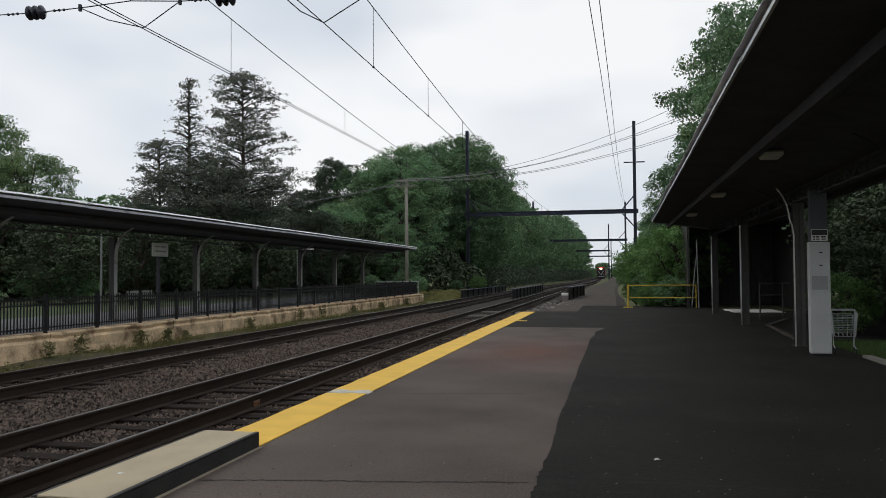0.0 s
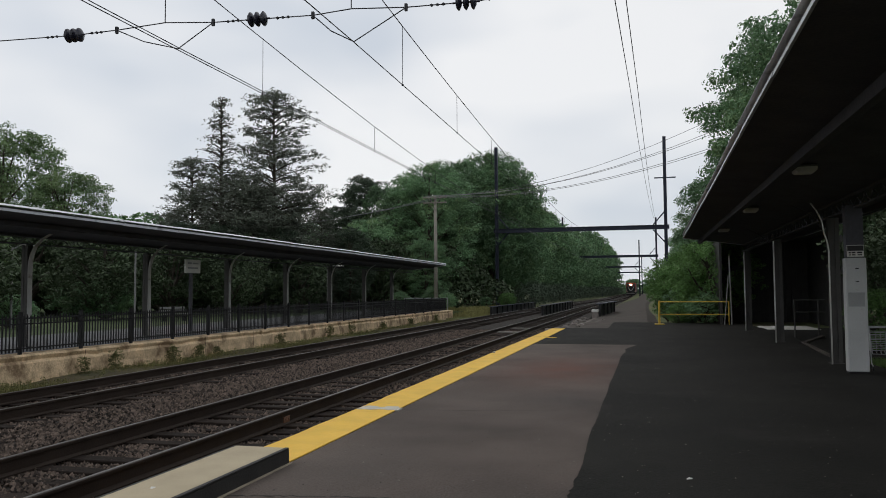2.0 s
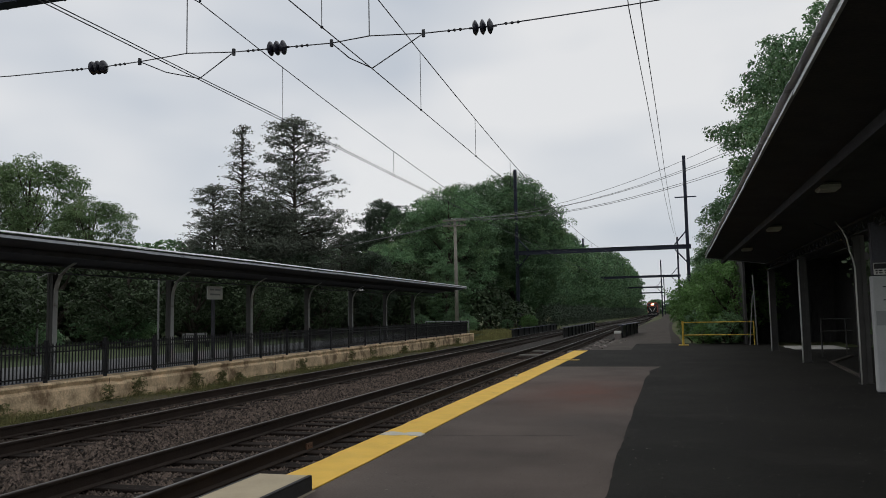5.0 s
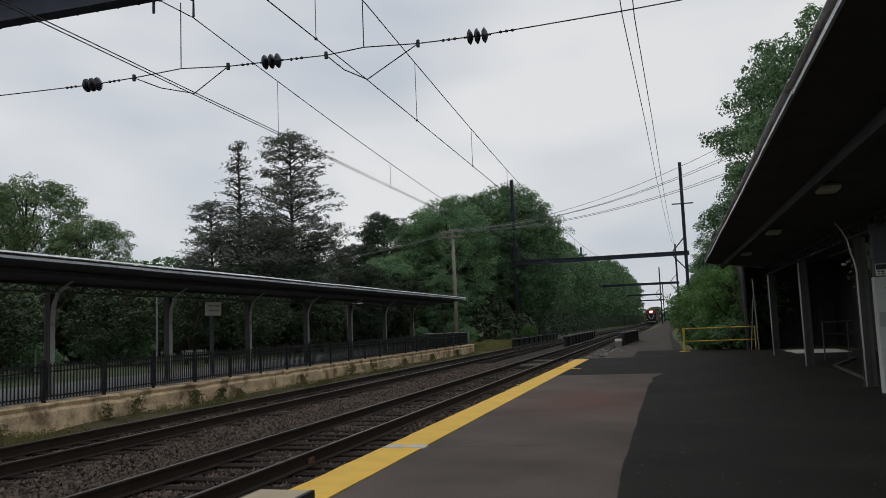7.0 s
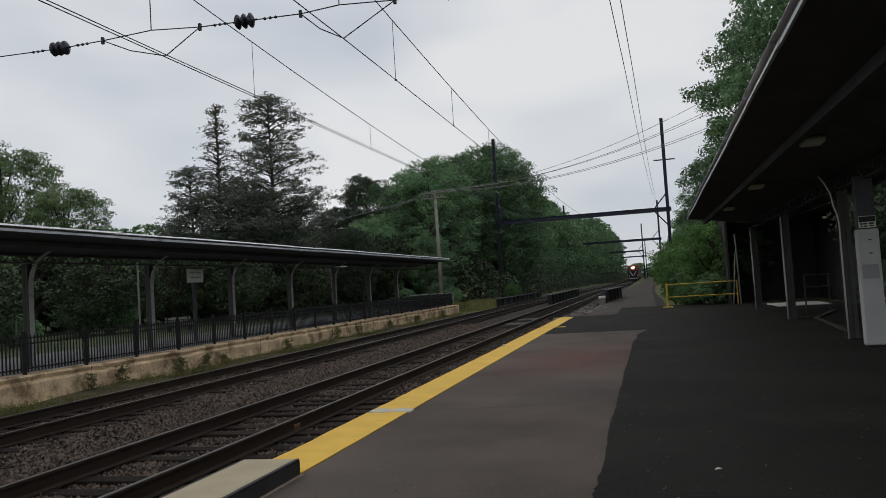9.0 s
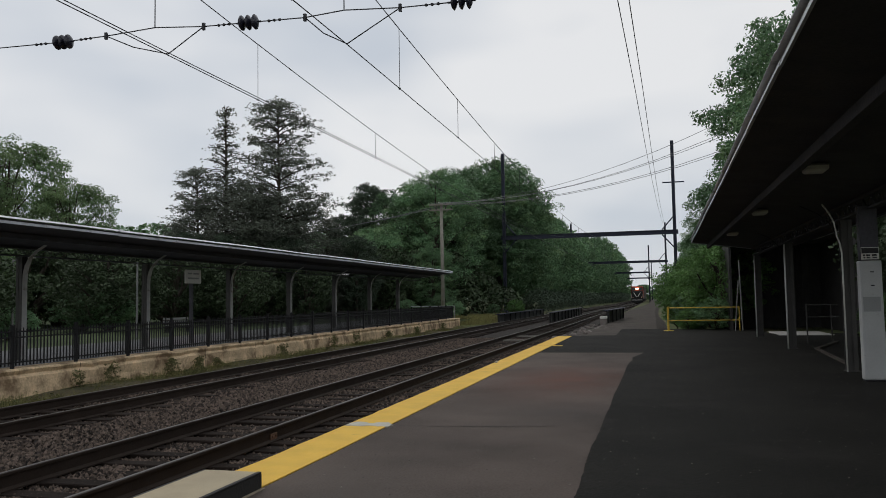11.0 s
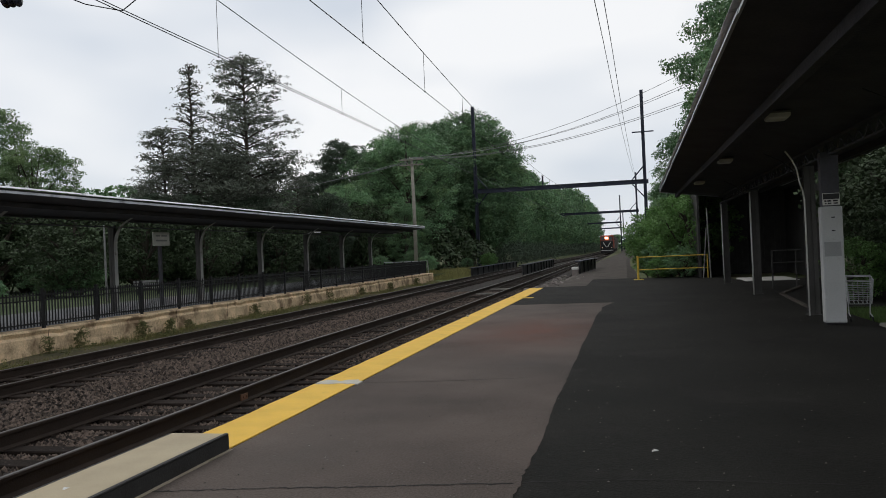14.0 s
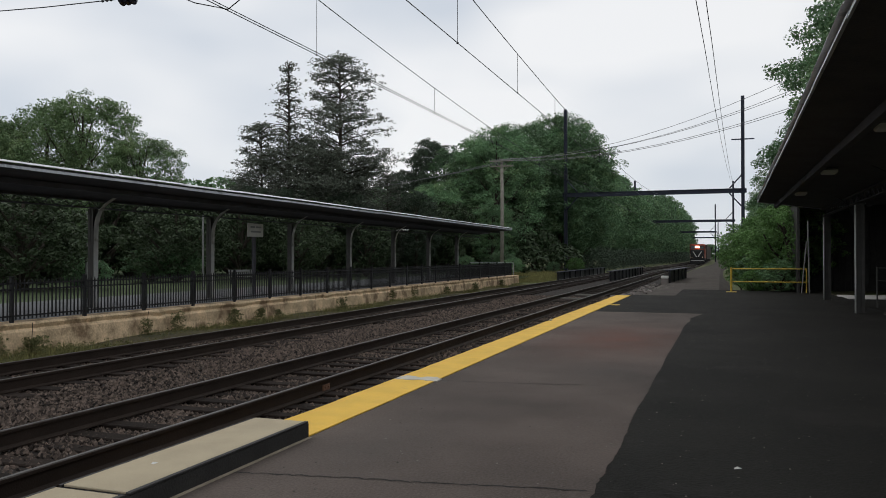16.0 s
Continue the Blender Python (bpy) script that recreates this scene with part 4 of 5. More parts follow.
utility_pole(-19.1, 72, -0.4, 10.75, M_WOOD_POLE, (10.6, 10.1), 1.15, "weathered wooden utility pole with two crossarms beyond the far canopy")
for a, b in (((-20.1, 72, 10.75), (4.8, 60, 11.75)), ((-19.8, 72, 10.8), (4.8, 60, 11.92)), ((-19.3, 72, 10.8), (4.8, 60, 12.9)), ((-18.6, 72, 10.8), (4.8, 60, 13.1)), ((-18.1, 72, 10.75), (4.8, 60, 13.95))):
    a, b = Vector(a), Vector(b)
    pts = []
    for i in range(17):
        u = i / 16 * 1.45
        p = a.lerp(b, u)
        p.z += 4.6 * (u * u - u)
        pts.append(p)
    catenary_wire("service_wire", pts, 0.019, "dark service wire crossing over the tracks from the wooden pole")
for k in range(3):
    a, b = Vector((-19.6 + k * 0.5, 72, 10.5)), Vector((-46, 64 - k, 7.0))
    catenary_wire("service_wire", [a.lerp(b, i / 6) + Vector((0, 0, -0.9 * (i / 6) * (1 - i / 6) * 4)) for i in range(7)], 0.018, "thin service wire running into the trees from the wooden pole")

# ---- bridge girders, end of platform ----
def bridge_girder(x, y0, y1, z0, z1, label, turn=0.0):
    th = empty("bridge_girder", Matrix.Translation((x, y0, 0)) @ pose(0, 0, 0, 0, 0, turn) @ Matrix.Translation((-x, -y0, 0)), label=label, category="bridge girder", group="bridge girders")
    bm = B()
    box(bm, x - 0.02, x + 0.02, y0, y1, z0, z1)
    part("web", bm, M_BLACK_METAL, th)
    bm = B()
    box(bm, x - 0.2, x + 0.2, y0, y1, z1, z1 + 0.05)
    part("top_flange", bm, M_BEAM, th)
    bm = B()
    box(bm, x - 0.05, x + 0.06, 0, 0.03, z0, z1)
    me = mesh_from(bm, "stiffener", M_BLACK_METAL)
    y = y0
    while y < y1:
        share("stiffener", me, th, pose(0.09, y, 0))
        y += 2.8


bridge_girder(-2.98, 54.3, 67.0, -0.4, 0.68, "low black plate girder beside the nearer track", -3.0)
bridge_girder(-8.2, 65, 94, -0.5, 0.36, "low black plate girder between the two tracks")
bridge_girder(-12.7, 66, 94, -0.5, 0.26, "low black plate girder beside the farther track")
bm = B()
box(bm, -3.38, -2.93, 53.4, 54.2, 0.18, 0.34, 0.02)
block = part("bridge_block", bm, M_SIGN)
bm = B()
box(bm, -3.36, -2.95, 53.42, 54.18, -0.5, 0.176)
part("plinth", bm, M_ROCK, block, "bare concrete foot")
tagged(block, "whitewashed concrete block at the end of the girder", "concrete block")

bm = B()
extrude_profile(bm, [(-3.4, -0.5), (-3.0, -0.14), (0.2, -0.10), (0.9, -0.5)], [34.65] + ALONG[3:], drift)
tagged(part("gravel_path", bm, M_GRAVEL), "grey gravel service path running beside the tracks", "path", kind="structure")


def rubble():
    rng = random.Random(11)
    metas = []
    for k in range(4):
        bm = B()
        bmesh.ops.create_icosphere(bm, subdivisions=1, radius=1)
        for v in bm.verts:
            v.co *= rng.uniform(0.7, 1.2)
            v.co.z *= 0.6
        metas.append(mesh_from(bm, "rock", M_ROCK))
    for k in range(190):
        y = rng.uniform(35.2, 53.5)
        x = rng.uniform(-4.4, -1.9) + 0.02 * (y - 35)
        s = rng.uniform(0.05, 0.22)
        ob = new("rock", rng.choice(metas))
        ob.matrix_basis = Matrix.Translation((x, y, -0.28 + s * 0.3)) @ Euler((rng.uniform(-0.5, 0.5), rng.uniform(-0.5, 0.5), rng.uniform(0, 6))).to_matrix().to_4x4() @ Matrix.Scale(s, 4)
        tagged(ob, "pale broken rock on the slope beside the track", "rock", "broken rocks")


rubble()
bm = B()
extrude_profile(bm, [(-4.7, -0.5), (-4.4, -0.36), (-2.8, -0.16), (-2.5, -0.5)], [34.65, 40, 49])
tagged(part("rubble_slope", bm, M_GRAVEL), "stony slope between the track and the path", "ground", kind="structure")
# timber crossing boards in the track
for k in (0, 2):
    bm = B()
    box(bm, -6.68, -5.34, 36.4 + 1.9 * k, 36.55 + 1.9 * k, -0.345, -0.27, 0.01)
    tagged(part("crossing_board", bm, M_KERB), "pale board lying between the rails", "board", "crossing boards")


def railing(name, pts, posts, z_rails, r, mat, label):
    th = empty(name, label=label, category="railing")
    for z in z_rails:
        bm = B()
        tube(bm, [(x, y, z) for x, y in pts], r, 8)
        part("rail", bm, mat, th)
    for x, y in posts:
        bm = B()
        tube(bm, [(x, y, -0.05), (x, y, max(z_rails) + 0.03)], r * 1.15, 8)
        part("post", bm, mat, th)
    return th


railing("yellow_railing", [(0.72, 38.7), (3.85, 38.7)], [(0.72, 38.7), (3.85, 38.7)], (0.47, 1.06), 0.024, M_RAILING_YELLOW, "yellow painted two-rail barrier at the platform end")
bm = B()
tube(bm, [(0.72, 38.7, -0.05), (0.72, 38.7, 1.12)], 0.05, 10)
box(bm, 0.5, 0.95, 38.5, 38.9, -0.02, 0.03, 0.01)
tagged(part("bollard", bm, M_RAILING_YELLOW), "stout yellow post at the end of the barrier", "bollard")
railing("ramp_railing", [(4.98, 29.0), (6.0, 29.2)], [(5.0, 29.0), (5.78, 29.15)], (0.84, 1.25), 0.022, M_STEEL_SHADED, "dull galvanised pipe handrail beside the stair shelter")

# dark stair shelter behind the posts
sh = empty("stair_shelter", label="dark timber stair shelter behind the canopy posts", category="shelter")
bm = B()
box(bm, 3.5, 8.2, 43.0, 43.15, -0.6, 4.1)
part("back_wall", bm, M_BLACK_TIMBER, sh)
bm = B()
box(bm, 3.5, 3.6, 38.9, 43.0, -0.6, 4.1)
part("side_wall", bm, M_BLACK_TIMBER, sh)
bm = B()
box(bm, 8.1, 8.2, 34.0, 43.0, -0.6, 4.1)
part("side_wall", bm, M_BLACK_TIMBER, sh)
bm = B()
tube(bm, [(3.62, 38.4, 0.0), (3.85, 38.6, 2.3)], 0.026, 6)
tube(bm, [(3.95, 38.5, 0.0), (3.90, 38.6, 3.2)], 0.032, 6)
part("brace", bm, M_STEEL_POST, sh)
# unseen roof, added to block sky light and keep the shelter dark
bm = B()
box(bm, 3.4, 8.35, 36.5, 43.4, 4.105, 4.2)
part("roof", bm, M_ROOF, sh)
bm = B()
box(bm, 4.9, 6.9, 34.3, 37.4, -0.3, 0.004, 0.01)
tagged(part("landing_slab", bm, M_SLAB), "pale concrete landing slab in front of the stairs", "slab", kind="structure")

for k in range(17):
    bm = B()
    box(bm, 3.62 + 0.262 * k, 3.87 + 0.262 * k, 42.96, 42.995, -0.3, 4.0 - 0.02 * (k % 3))
    part("board", bm, M_BLACK_TIMBER, sh)

# pale cabinet on the near post with its sign
cb = empty("utility_cabinet", pose(4.0, 16.75, 0), label="tall pale grey metal enclosure beside the canopy post", category="utility cabinet")
bm = B()
box(bm, -0.20, 0.17, -0.17, 0.07, 0.03, 2.22, 0.015)
cab_body = part("body", bm, M_CABINET, cb)
bm = B()
box(bm, -0.17, 0.12, -0.178, -0.171, 1.28, 1.55)
part("touch_up_patch", bm, M_PATCH, cab_body, "darker grey painted patch")
for z in (1.75, 2.0):
    bm = B()
    box(bm, -0.03, 0.03, -0.185, -0.171, z, z + 0.02)
    part("latch", bm, M_INK, cab_body)
bm = B()
box(bm, -0.19, 0.16, -0.16, 0.06, 0.0, 0.028)
part("plinth", bm, M_BLACK_METAL, cb)
bm = B()
box(bm, -0.17, 0.14, -0.14, 0.06, 2.23, 3.24)
part("upper_casing", bm, M_SOFFIT, cb)
sg = empty("warning_sign", pose(3.98, 16.577, 2.24) @ Matrix.Diagonal((0.75, 1, 0.75, 1)), label="small black and white warning sign on the enclosure", category="sign")
bm = B()
box(bm, -0.2, 0.2, -0.012, 0.0, 0, 0.30)
plate = part("plate", bm, M_SIGN, sg)
bm = B()
box(bm, -0.19, 0.19, -0.017, -0.013, 0.15, 0.285)
part("header", bm, M_INK, plate)
bm = B()
for x, w in ((-0.16, 0.05), (-0.09, 0.09), (0.04, 0.11)):
    box(bm, x, x + w, -0.017, -0.013, 0.085, 0.125)
    box(bm, x + 0.01, x + w, -0.017, -0.013, 0.03, 0.06)
part("lettering", bm, M_INK, plate)
# white downpipe curving up to the roof
bm = B()
tube(bm, [(3.92, 18.5, 0.0), (3.92, 18.5, 2.45), (3.89, 18.5, 2.66), (3.84, 18.5, 2.82), (3.82, 18.5, 2.96), (3.79, 18.5, 3.12), (3.70, 18.5, 3.32), (3.58, 18.5, 3.5)], 0.017, 8)
dp = tagged(part("downpipe_and_lit_edge", bm, M_SIGN, smooth=True), "thin pale conduit bending up to the canopy", "pipe", "canopy conduits")
# pale straight strips stand for the sky-lit edges of the next two posts
for k in (1, 2):
    bm = B()
    tube(bm, [(3.90, 18.5 + 7.25 * k, 0.0), (3.90, 18.5 + 7.25 * k, 3.1)], 0.022, 8)
    tagged(part("downpipe_and_lit_edge", bm, M_SIGN, smooth=True), "thin pale strip standing for the lit edge of a canopy post", "pipe", "canopy conduits")

# station sign on the far platform
st = empty("station_sign", pose(-18.6, 29.7, 0), label="white station name board on two dark posts", category="sign")
bm = B()
box(bm, -0.03, 0.03, -0.58, 0.58, 2.48, 3.05, 0.01)
board = part("board", bm, M_SIGN, st)
bm = B()
for y0, y1, z in ((-0.42, -0.1, 2.86), (-0.02, 0.4, 2.86), (-0.4, 0.38, 2.66)):
    box(bm, 0.031, 0.036, y0, y1, z, z + 0.07)
part("lettering", bm, M_PATCH, board)
bm = B()
box(bm, -0.12, -0.04, -0.09, 0.09, 0, 2.6)
part("post", bm, M_SOFFIT, st)


railing("end_railing", [(-20.4, 66.2), (-16.5, 66.2)], [(-20.4, 66.2), (-18.4, 66.2), (-16.5, 66.2)], (0.55, 1.05), 0.03, M_RAILING_GREY, "pale pipe railing across the end of the far platform")


def lamp_post(x, y, h, arm, label):
    th = empty("lamp_post", pose(x, y, -0.07), label=label, category="lamp post", group="park lamp posts")
    bm = B()
    tube(bm, [(0, 0, 0), (0, 0, h)], 0.06, 8, 0.045)
    part("pole", bm, M_STEEL_POST, th)
    if arm:
        bm = B()
        tube(bm, [(0, 0, h - 0.1), (0.5, 0, h + 0.1), (0.9, 0, h + 0.1)], 0.03, 6)
        part("arm", bm, M_STEEL_POST, th)
        bm = B()
        box(bm, 0.8, 1.25, -0.1, 0.1, h + 0.03, h + 0.12, 0.02)
        part("head", bm, M_LAMP, th, "pale lamp head")


lamp_post(-25.5, 35.4, 3.9, False, "slim pale lamp post standing behind the far canopy")
lamp_post(-30.0, 32.0, 4.0, True, "slim pale lamp post with a short arm in the park")
lamp_post(-23.0, 55.0, 3.6, True, "slim pale lamp post with a short arm near the platform end")


def park_bench(x, y, turn):
    th = empty("park_bench", pose(x, y, -0.07, 0, 0, turn), label="grey park bench on the lawn behind the platform", category="bench", group="park benches")
    for k in range(3):
        bm = B()
        box(bm, -0.8, 0.8, -0.25 + 0.17 * k, -0.10 + 0.17 * k, 0.43, 0.47, 0.008)
        part("slat", bm, M_STEEL_POST, th)
    for k in range(2):
        bm = B()
        box(bm, -0.8, 0.8, 0.27, 0.30, 0.58 + 0.17 * k, 0.71 + 0.17 * k, 0.008)
        part("back_slat", bm, M_STEEL_POST, th)
    for sx in (-0.65, 0.65):
        bm = B()
        box(bm, sx - 0.03, sx + 0.03, -0.22, 0.27, 0, 0.425)
        box(bm, sx - 0.03, sx + 0.03, 0.235, 0.268, 0.425, 0.9)
        part("leg", bm, M_BLACK_METAL, th)


park_bench(-27.5, 42.0, 60)


# shopping cart on the grass
def shopping_cart():
    th = empty("shopping_cart", pose(4.60, 17.35, -0.004, 0, 0, -12) @ Matrix.Scale(0.85, 4), label="pale wire shopping cart standing at the edge of the platform", category="shopping cart")
    w0, w1 = 0.22, 0.27
    bm = B()
    for k in range(7):
        u = k / 6
        x = 0.40 + 0.5 * u
        ww = w0 + (w1 - w0) * u
        tube(bm, [(-ww, -0.35, x), (ww, -0.35, x)], 0.008, 4)
        tube(bm, [(-ww, 0.35, x + 0.08), (ww, 0.35, x + 0.08)], 0.008, 4)
        tube(bm, [(-ww, -0.35, x), (-ww, 0.35, x + 0.08)], 0.008, 4)
        tube(bm, [(ww, -0.35, x), (ww, 0.35, x + 0.08)], 0.008, 4)
    for k in range(9):
        y = -0.35 + 0.7 * k / 8
        for s in (-1, 1):
            tube(bm, [(s * w0, y, 0.40), (s * w1, y, 0.95)], 0.006, 4)
    for k in range(6):
        x = -w0 + 2 * w0 * k / 5
        tube(bm, [(x, -0.35, 0.4), (x, 0.35, 0.44)], 0.006, 4)
        tube(bm, [(x, -0.35, 0.4), (x * 1.2, -0.35, 0.9)], 0.006, 4)
    part("basket", bm, M_RAILING_GREY, th)
    bm = B()
    box(bm, -0.27, -0.255, -0.3, 0.05, 0.45, 0.88)
    part("panel", bm, M_PLASTIC, th, "pale plastic panel")
    bm = B()
    for s in (-1, 1):
        tube(bm, [(s * 0.22, -0.4, 0.12), (s * 0.22, 0.45, 0.12), (s * 0.25, 0.45, 1.0)], 0.014, 6)
    part("chassis", bm, M_RAILING_GREY, th)
    bm = B()
    tube(bm, [(-0.26, 0.45, 1.0), (0.26, 0.45, 1.0)], 0.018, 8)
    part("handle", bm, M_RAILING_GREY, th)
    for sx in (-0.22, 0.22):
        for y in (-0.38, 0.42):
            bm = B()
            tube(bm, [(sx - 0.015, y, 0.06), (sx + 0.015, y, 0.06)], 0.06, 12)
            part("wheel", bm, M_INK, th)


shopping_cart()


# ---- trees ----
def leaf_cloud(centres, radii, count, size, seed, flat=0.75, power=2.0, shell=0.70):
    """Leaves scattered in the shells of many clumps: vertices and quads."""
    rng = np.random.default_rng(seed)
    centres, radii = np.array(centres, float), np.array(radii, float)
    w = radii ** power
    idx = rng.choice(len(centres), count, p=w / w.sum())
    d = rng.normal(size=(count, 3))
    d /= np.linalg.norm(d, axis=1)[:, None]
    low_ = d[:, 2] < -0.15
    flip = low_ & (rng.random(count) < 0.5)
    d[flip, 2] *= -1
    rad = radii[idx] * (shell + (1.06 - shell) * rng.random(count) ** 0.5)
    p = centres[idx] + d * rad[:, None] * np.array([1, 1, flat])
    nrm = d * 0.7 + rng.normal(size=(count, 3)) * 0.45 + np.array([0, 0, 0.55])
    nrm /= np.linalg.norm(nrm, axis=1)[:, None]
    t = np.cross(nrm, rng.normal(size=(count, 3)))
    t /= np.linalg.norm(t, axis=1)[:, None]
    b = np.cross(nrm, t)
    s = (size * rng.uniform(0.6, 1.35, count))[:, None]
    fold = nrm * s * 0.25
    v = np.stack([p - t * s, p - b * s * 0.55 + fold * 0.5, p + t * s, p + b * s * 0.55 - fold], 1).reshape(-1, 3)
    f_ = np.arange(count * 4).reshape(-1, 4)
    return v, f_


def limb(bm, p, q, r0, r1, seed):
    rng = random.Random(seed)
    p, q = Vector(p), Vector(q)
    mid = p.lerp(q, 0.5) + Vector((rng.uniform(-0.3, 0.3), rng.uniform(-0.3, 0.3), rng.uniform(0, 0.4)))
    tube(bm, [p, p.lerp(mid, 0.5) + Vector((0, 0, 0.1)), mid, q], r0, 6, r1)


def broad_tree(height, spread, low, leaves, size, seed, mat, label, name="tree", lobes=46, open_=0.0):
    """A broad-leaved tree: trunk and limbs, and a crown of lobes, each made of many small tufts of leaves. open_: how far sky shows between the tufts."""
    rng = random.Random(seed)
    th = empty(name, label=label, category=name)
    cs, rs = [], []
    bm = B()
    tube(bm, [(0, 0, -0.3), (0.1, 0.05, height * 0.3), (-0.1, 0.1, height * 0.6), (0, 0, height * 0.88)], height * 0.017 + 0.06, 8, 0.05)
    mid = (height + low) / 2
    for k in range(lobes):
        u = (k + 0.5) / lobes
        cz = 1 - 2 * u
        up = cz * (1.0 if cz > 0 else 0.95)
        ring = math.sqrt(max(0.0, 1 - abs(cz) ** 2.4))
        a = k * 2.39996 + rng.uniform(-0.35, 0.35)
        reach = rng.uniform(0.62, 0.92)
        big = spread * rng.uniform(0.20, 0.36)
        c = Vector((spread * ring * reach * math.cos(a), spread * ring * reach * math.sin(a), mid + up * ((height - low) / 2 - big * 0.7) * rng.uniform(0.9, 1.0)))
        n = 19
        for j in range(n):
            d = Vector((rng.gauss(0, 1), rng.gauss(0, 1), rng.gauss(0.35, 0.9))).normalized()
            q = c + Vector((d.x * big, d.y * big, d.z * big * 0.72)) * rng.uniform(0.55, 1.12)
            cs.append(q)
            rs.append(big * rng.uniform(0.22, 0.48) * (1 - 0.35 * open_))
        if k % 2 == 0:
            limb(bm, (0, 0, max(low * 0.7, c.z - spread * 0.75)), c, 0.10, 0.03, seed + k)
            if open_:
                for j in range(3):
                    limb(bm, c, cs[-1 - j], 0.035, 0.012, seed + 7 * k + j)
    part("trunk", bm, M_BARK, th)
    v, f_ = leaf_cloud(cs, rs, leaves, size, seed, 0.7, 1.8, 0.35)
    ob = new("crown", arrays_mesh("crown", v, f_, mat))
    ob.parent = th
    return th


def cedar_tree(height, spread, leaves, size, seed, label, narrow=False):
    """A tall open conifer: uneven, gappy boughs on a straight trunk."""
    rng = random.Random(seed)
    th = empty("conifer", label=label, category="tree")
    bm = B()
    tube(bm, [(0, 0, -0.3), (0.1, 0, height * 0.5), (0, 0, height * 0.98)], 0.32, 8, 0.04)
    cs, rs = [], []
    z, a = height * 0.10, 0.0
    while z < height * 0.985:
        u = z / height
        if narrow:
            reach = spread * ((1 - u) ** 0.8 + 0.05)
        else:
            reach = spread * float(np.interp((1 - u) * 20.0, [0, 1, 1.8, 4, 5, 6.4, 8, 11, 20], [0.10, 0.42, 0.62, 0.64, 0.60, 1.0, 0.90, 0.84, 0.8]))
        for k in range(9 if u < 0.55 else (6 if narrow else 7)):
            a += 2.2 + rng.uniform(-0.7, 0.7)
            r = max(0.4, reach * rng.uniform(0.55, 1.0))
            z1 = z + rng.uniform(-0.4, 0.4)
            tip = (r * math.cos(a), r * math.sin(a), z1 + r * rng.uniform(0.05, 0.35))
            limb(bm, (0, 0, z1), tip, 0.07, 0.02, seed + int(z * 10) + k)
            n = 3 + int(r * 1.3)
            for j in range(n):
                t = 0.38 + 0.66 * (j + rng.random()) / n
                c = (tip[0] * t + rng.uniform(-.35, .35), tip[1] * t + rng.uniform(-.35, .35), z1 + (tip[2] - z1) * t + rng.uniform(-0.1, 0.35))
                wide = rng.uniform(0.5, 0.95) * (1.35 if u < 0.6 else (0.62 if narrow else 0.95))
                for i in range(5):
                    cs.append((c[0] + rng.gauss(0, 0.5) * wide, c[1] + rng.gauss(0, 0.5) * wide, c[2] + rng.gauss(0, 0.22) * wide))
                    rs.append(wide * rng.uniform(0.25, 0.5))
        z += height * (0.030 if narrow or u < 0.5 else 0.042)
    part("trunk", bm, M_BARK, th)
    v, f_ = leaf_cloud(cs, rs, leaves, size, seed, 0.5, 1.6, 0.3)
    ob = new("crown", arrays_mesh("crown", v, f_, M_LEAF_DARK))
    ob.parent = th
    return th


def at_scale(x, y, z, s, turn, sz=1.0):
    return pose(x, y, z, 0, 0, turn) @ Matrix.Diagonal((s, s, s * sz, 1))


def tree_row(kinds, places, group):
    for i, (x, y, s, sz) in enumerate(places):
        src = (kinds if y < 140 or len(kinds) < 2 or not kinds[0].name.startswith("tree") else [far_a, far_b])[i % len(kinds)]
        ob = copy_thing(src, at_scale(x, y, -0.2, s, (i * 77) % 360, sz))
        ob["group"] = group


WOOD = "full green broad-leaved tree in the wood beside the line"
oak_a = broad_tree(17, 5.6, 0.6, 42000, 0.105, 21, M_LEAF, WOOD)
oak_b = broad_tree(16, 5.0, 0.5, 38000, 0.105, 22, M_LEAF, WOOD)
oak_c = broad_tree(18, 5.4, 0.8, 64000, 0.105, 23, M_LEAF_BLUE, "dark green broad-leaved tree at the edge of the wood")
far_a = broad_tree(17, 5.4, 0.5, 12000, 0.20, 24, M_LEAF, WOOD)
far_b = broad_tree(16, 5.0, 0.5, 11000, 0.20, 25, M_LEAF, WOOD)
far_a.matrix_basis = at_scale(-27, 150, -0.2, 1.1, 0)
far_b.matrix_basis = at_scale(-19, 152, -0.2, 1.1, 0)
rngt = random.Random(8)
oak_a.matrix_basis = at_scale(-23.5, 86, -0.2, 1.0, 0)
oak_b.matrix_basis = at_scale(-28.2, 88, -0.2, 0.98, 40)
oak_c.matrix_basis = at_scale(-33.2, 92, -0.2, 0.93, 90)
places = [(-20.4, 105, 1.27, 1.0), (-23.0, 103, 1.27, 1.0), (-19.4, 107, 1.25, 1.0), (-25.0, 100, 1.16, 1.0), (-24, 97, 1.12, 1.0), (-30, 99, 1.0, 1.0), (-18.4, 109, 1.1, 1.0), (-40, 97, 0.7, 1.0), (-46, 100, 0.7, 0.95), (-35, 80, 0.5, 1.0), (-28, 78, 0.58, 1.0), (-22, 79, 0.5, 1.0)]
y = 103.0
while y < 405:
    front = float(np.interp(y, [103, 112, 140, 215, 260], [0.94, 0.80, 0.78, 0.86, 1.14]))
    places.append((-19.2 + rngt.uniform(-0.8, 0.8) + drift(y), y, front + rngt.uniform(-0.08, 0.08), 1.02))
    places.append((-27.0 + rngt.uniform(-1.5, 1.5) + drift(y), y + 3, 1.24 + rngt.uniform(-0.06, 0.06), 1.0))
    y += 6.5 if y < 150 else 10.0
tree_row([oak_a, oak_b], places, "wood beside the line")

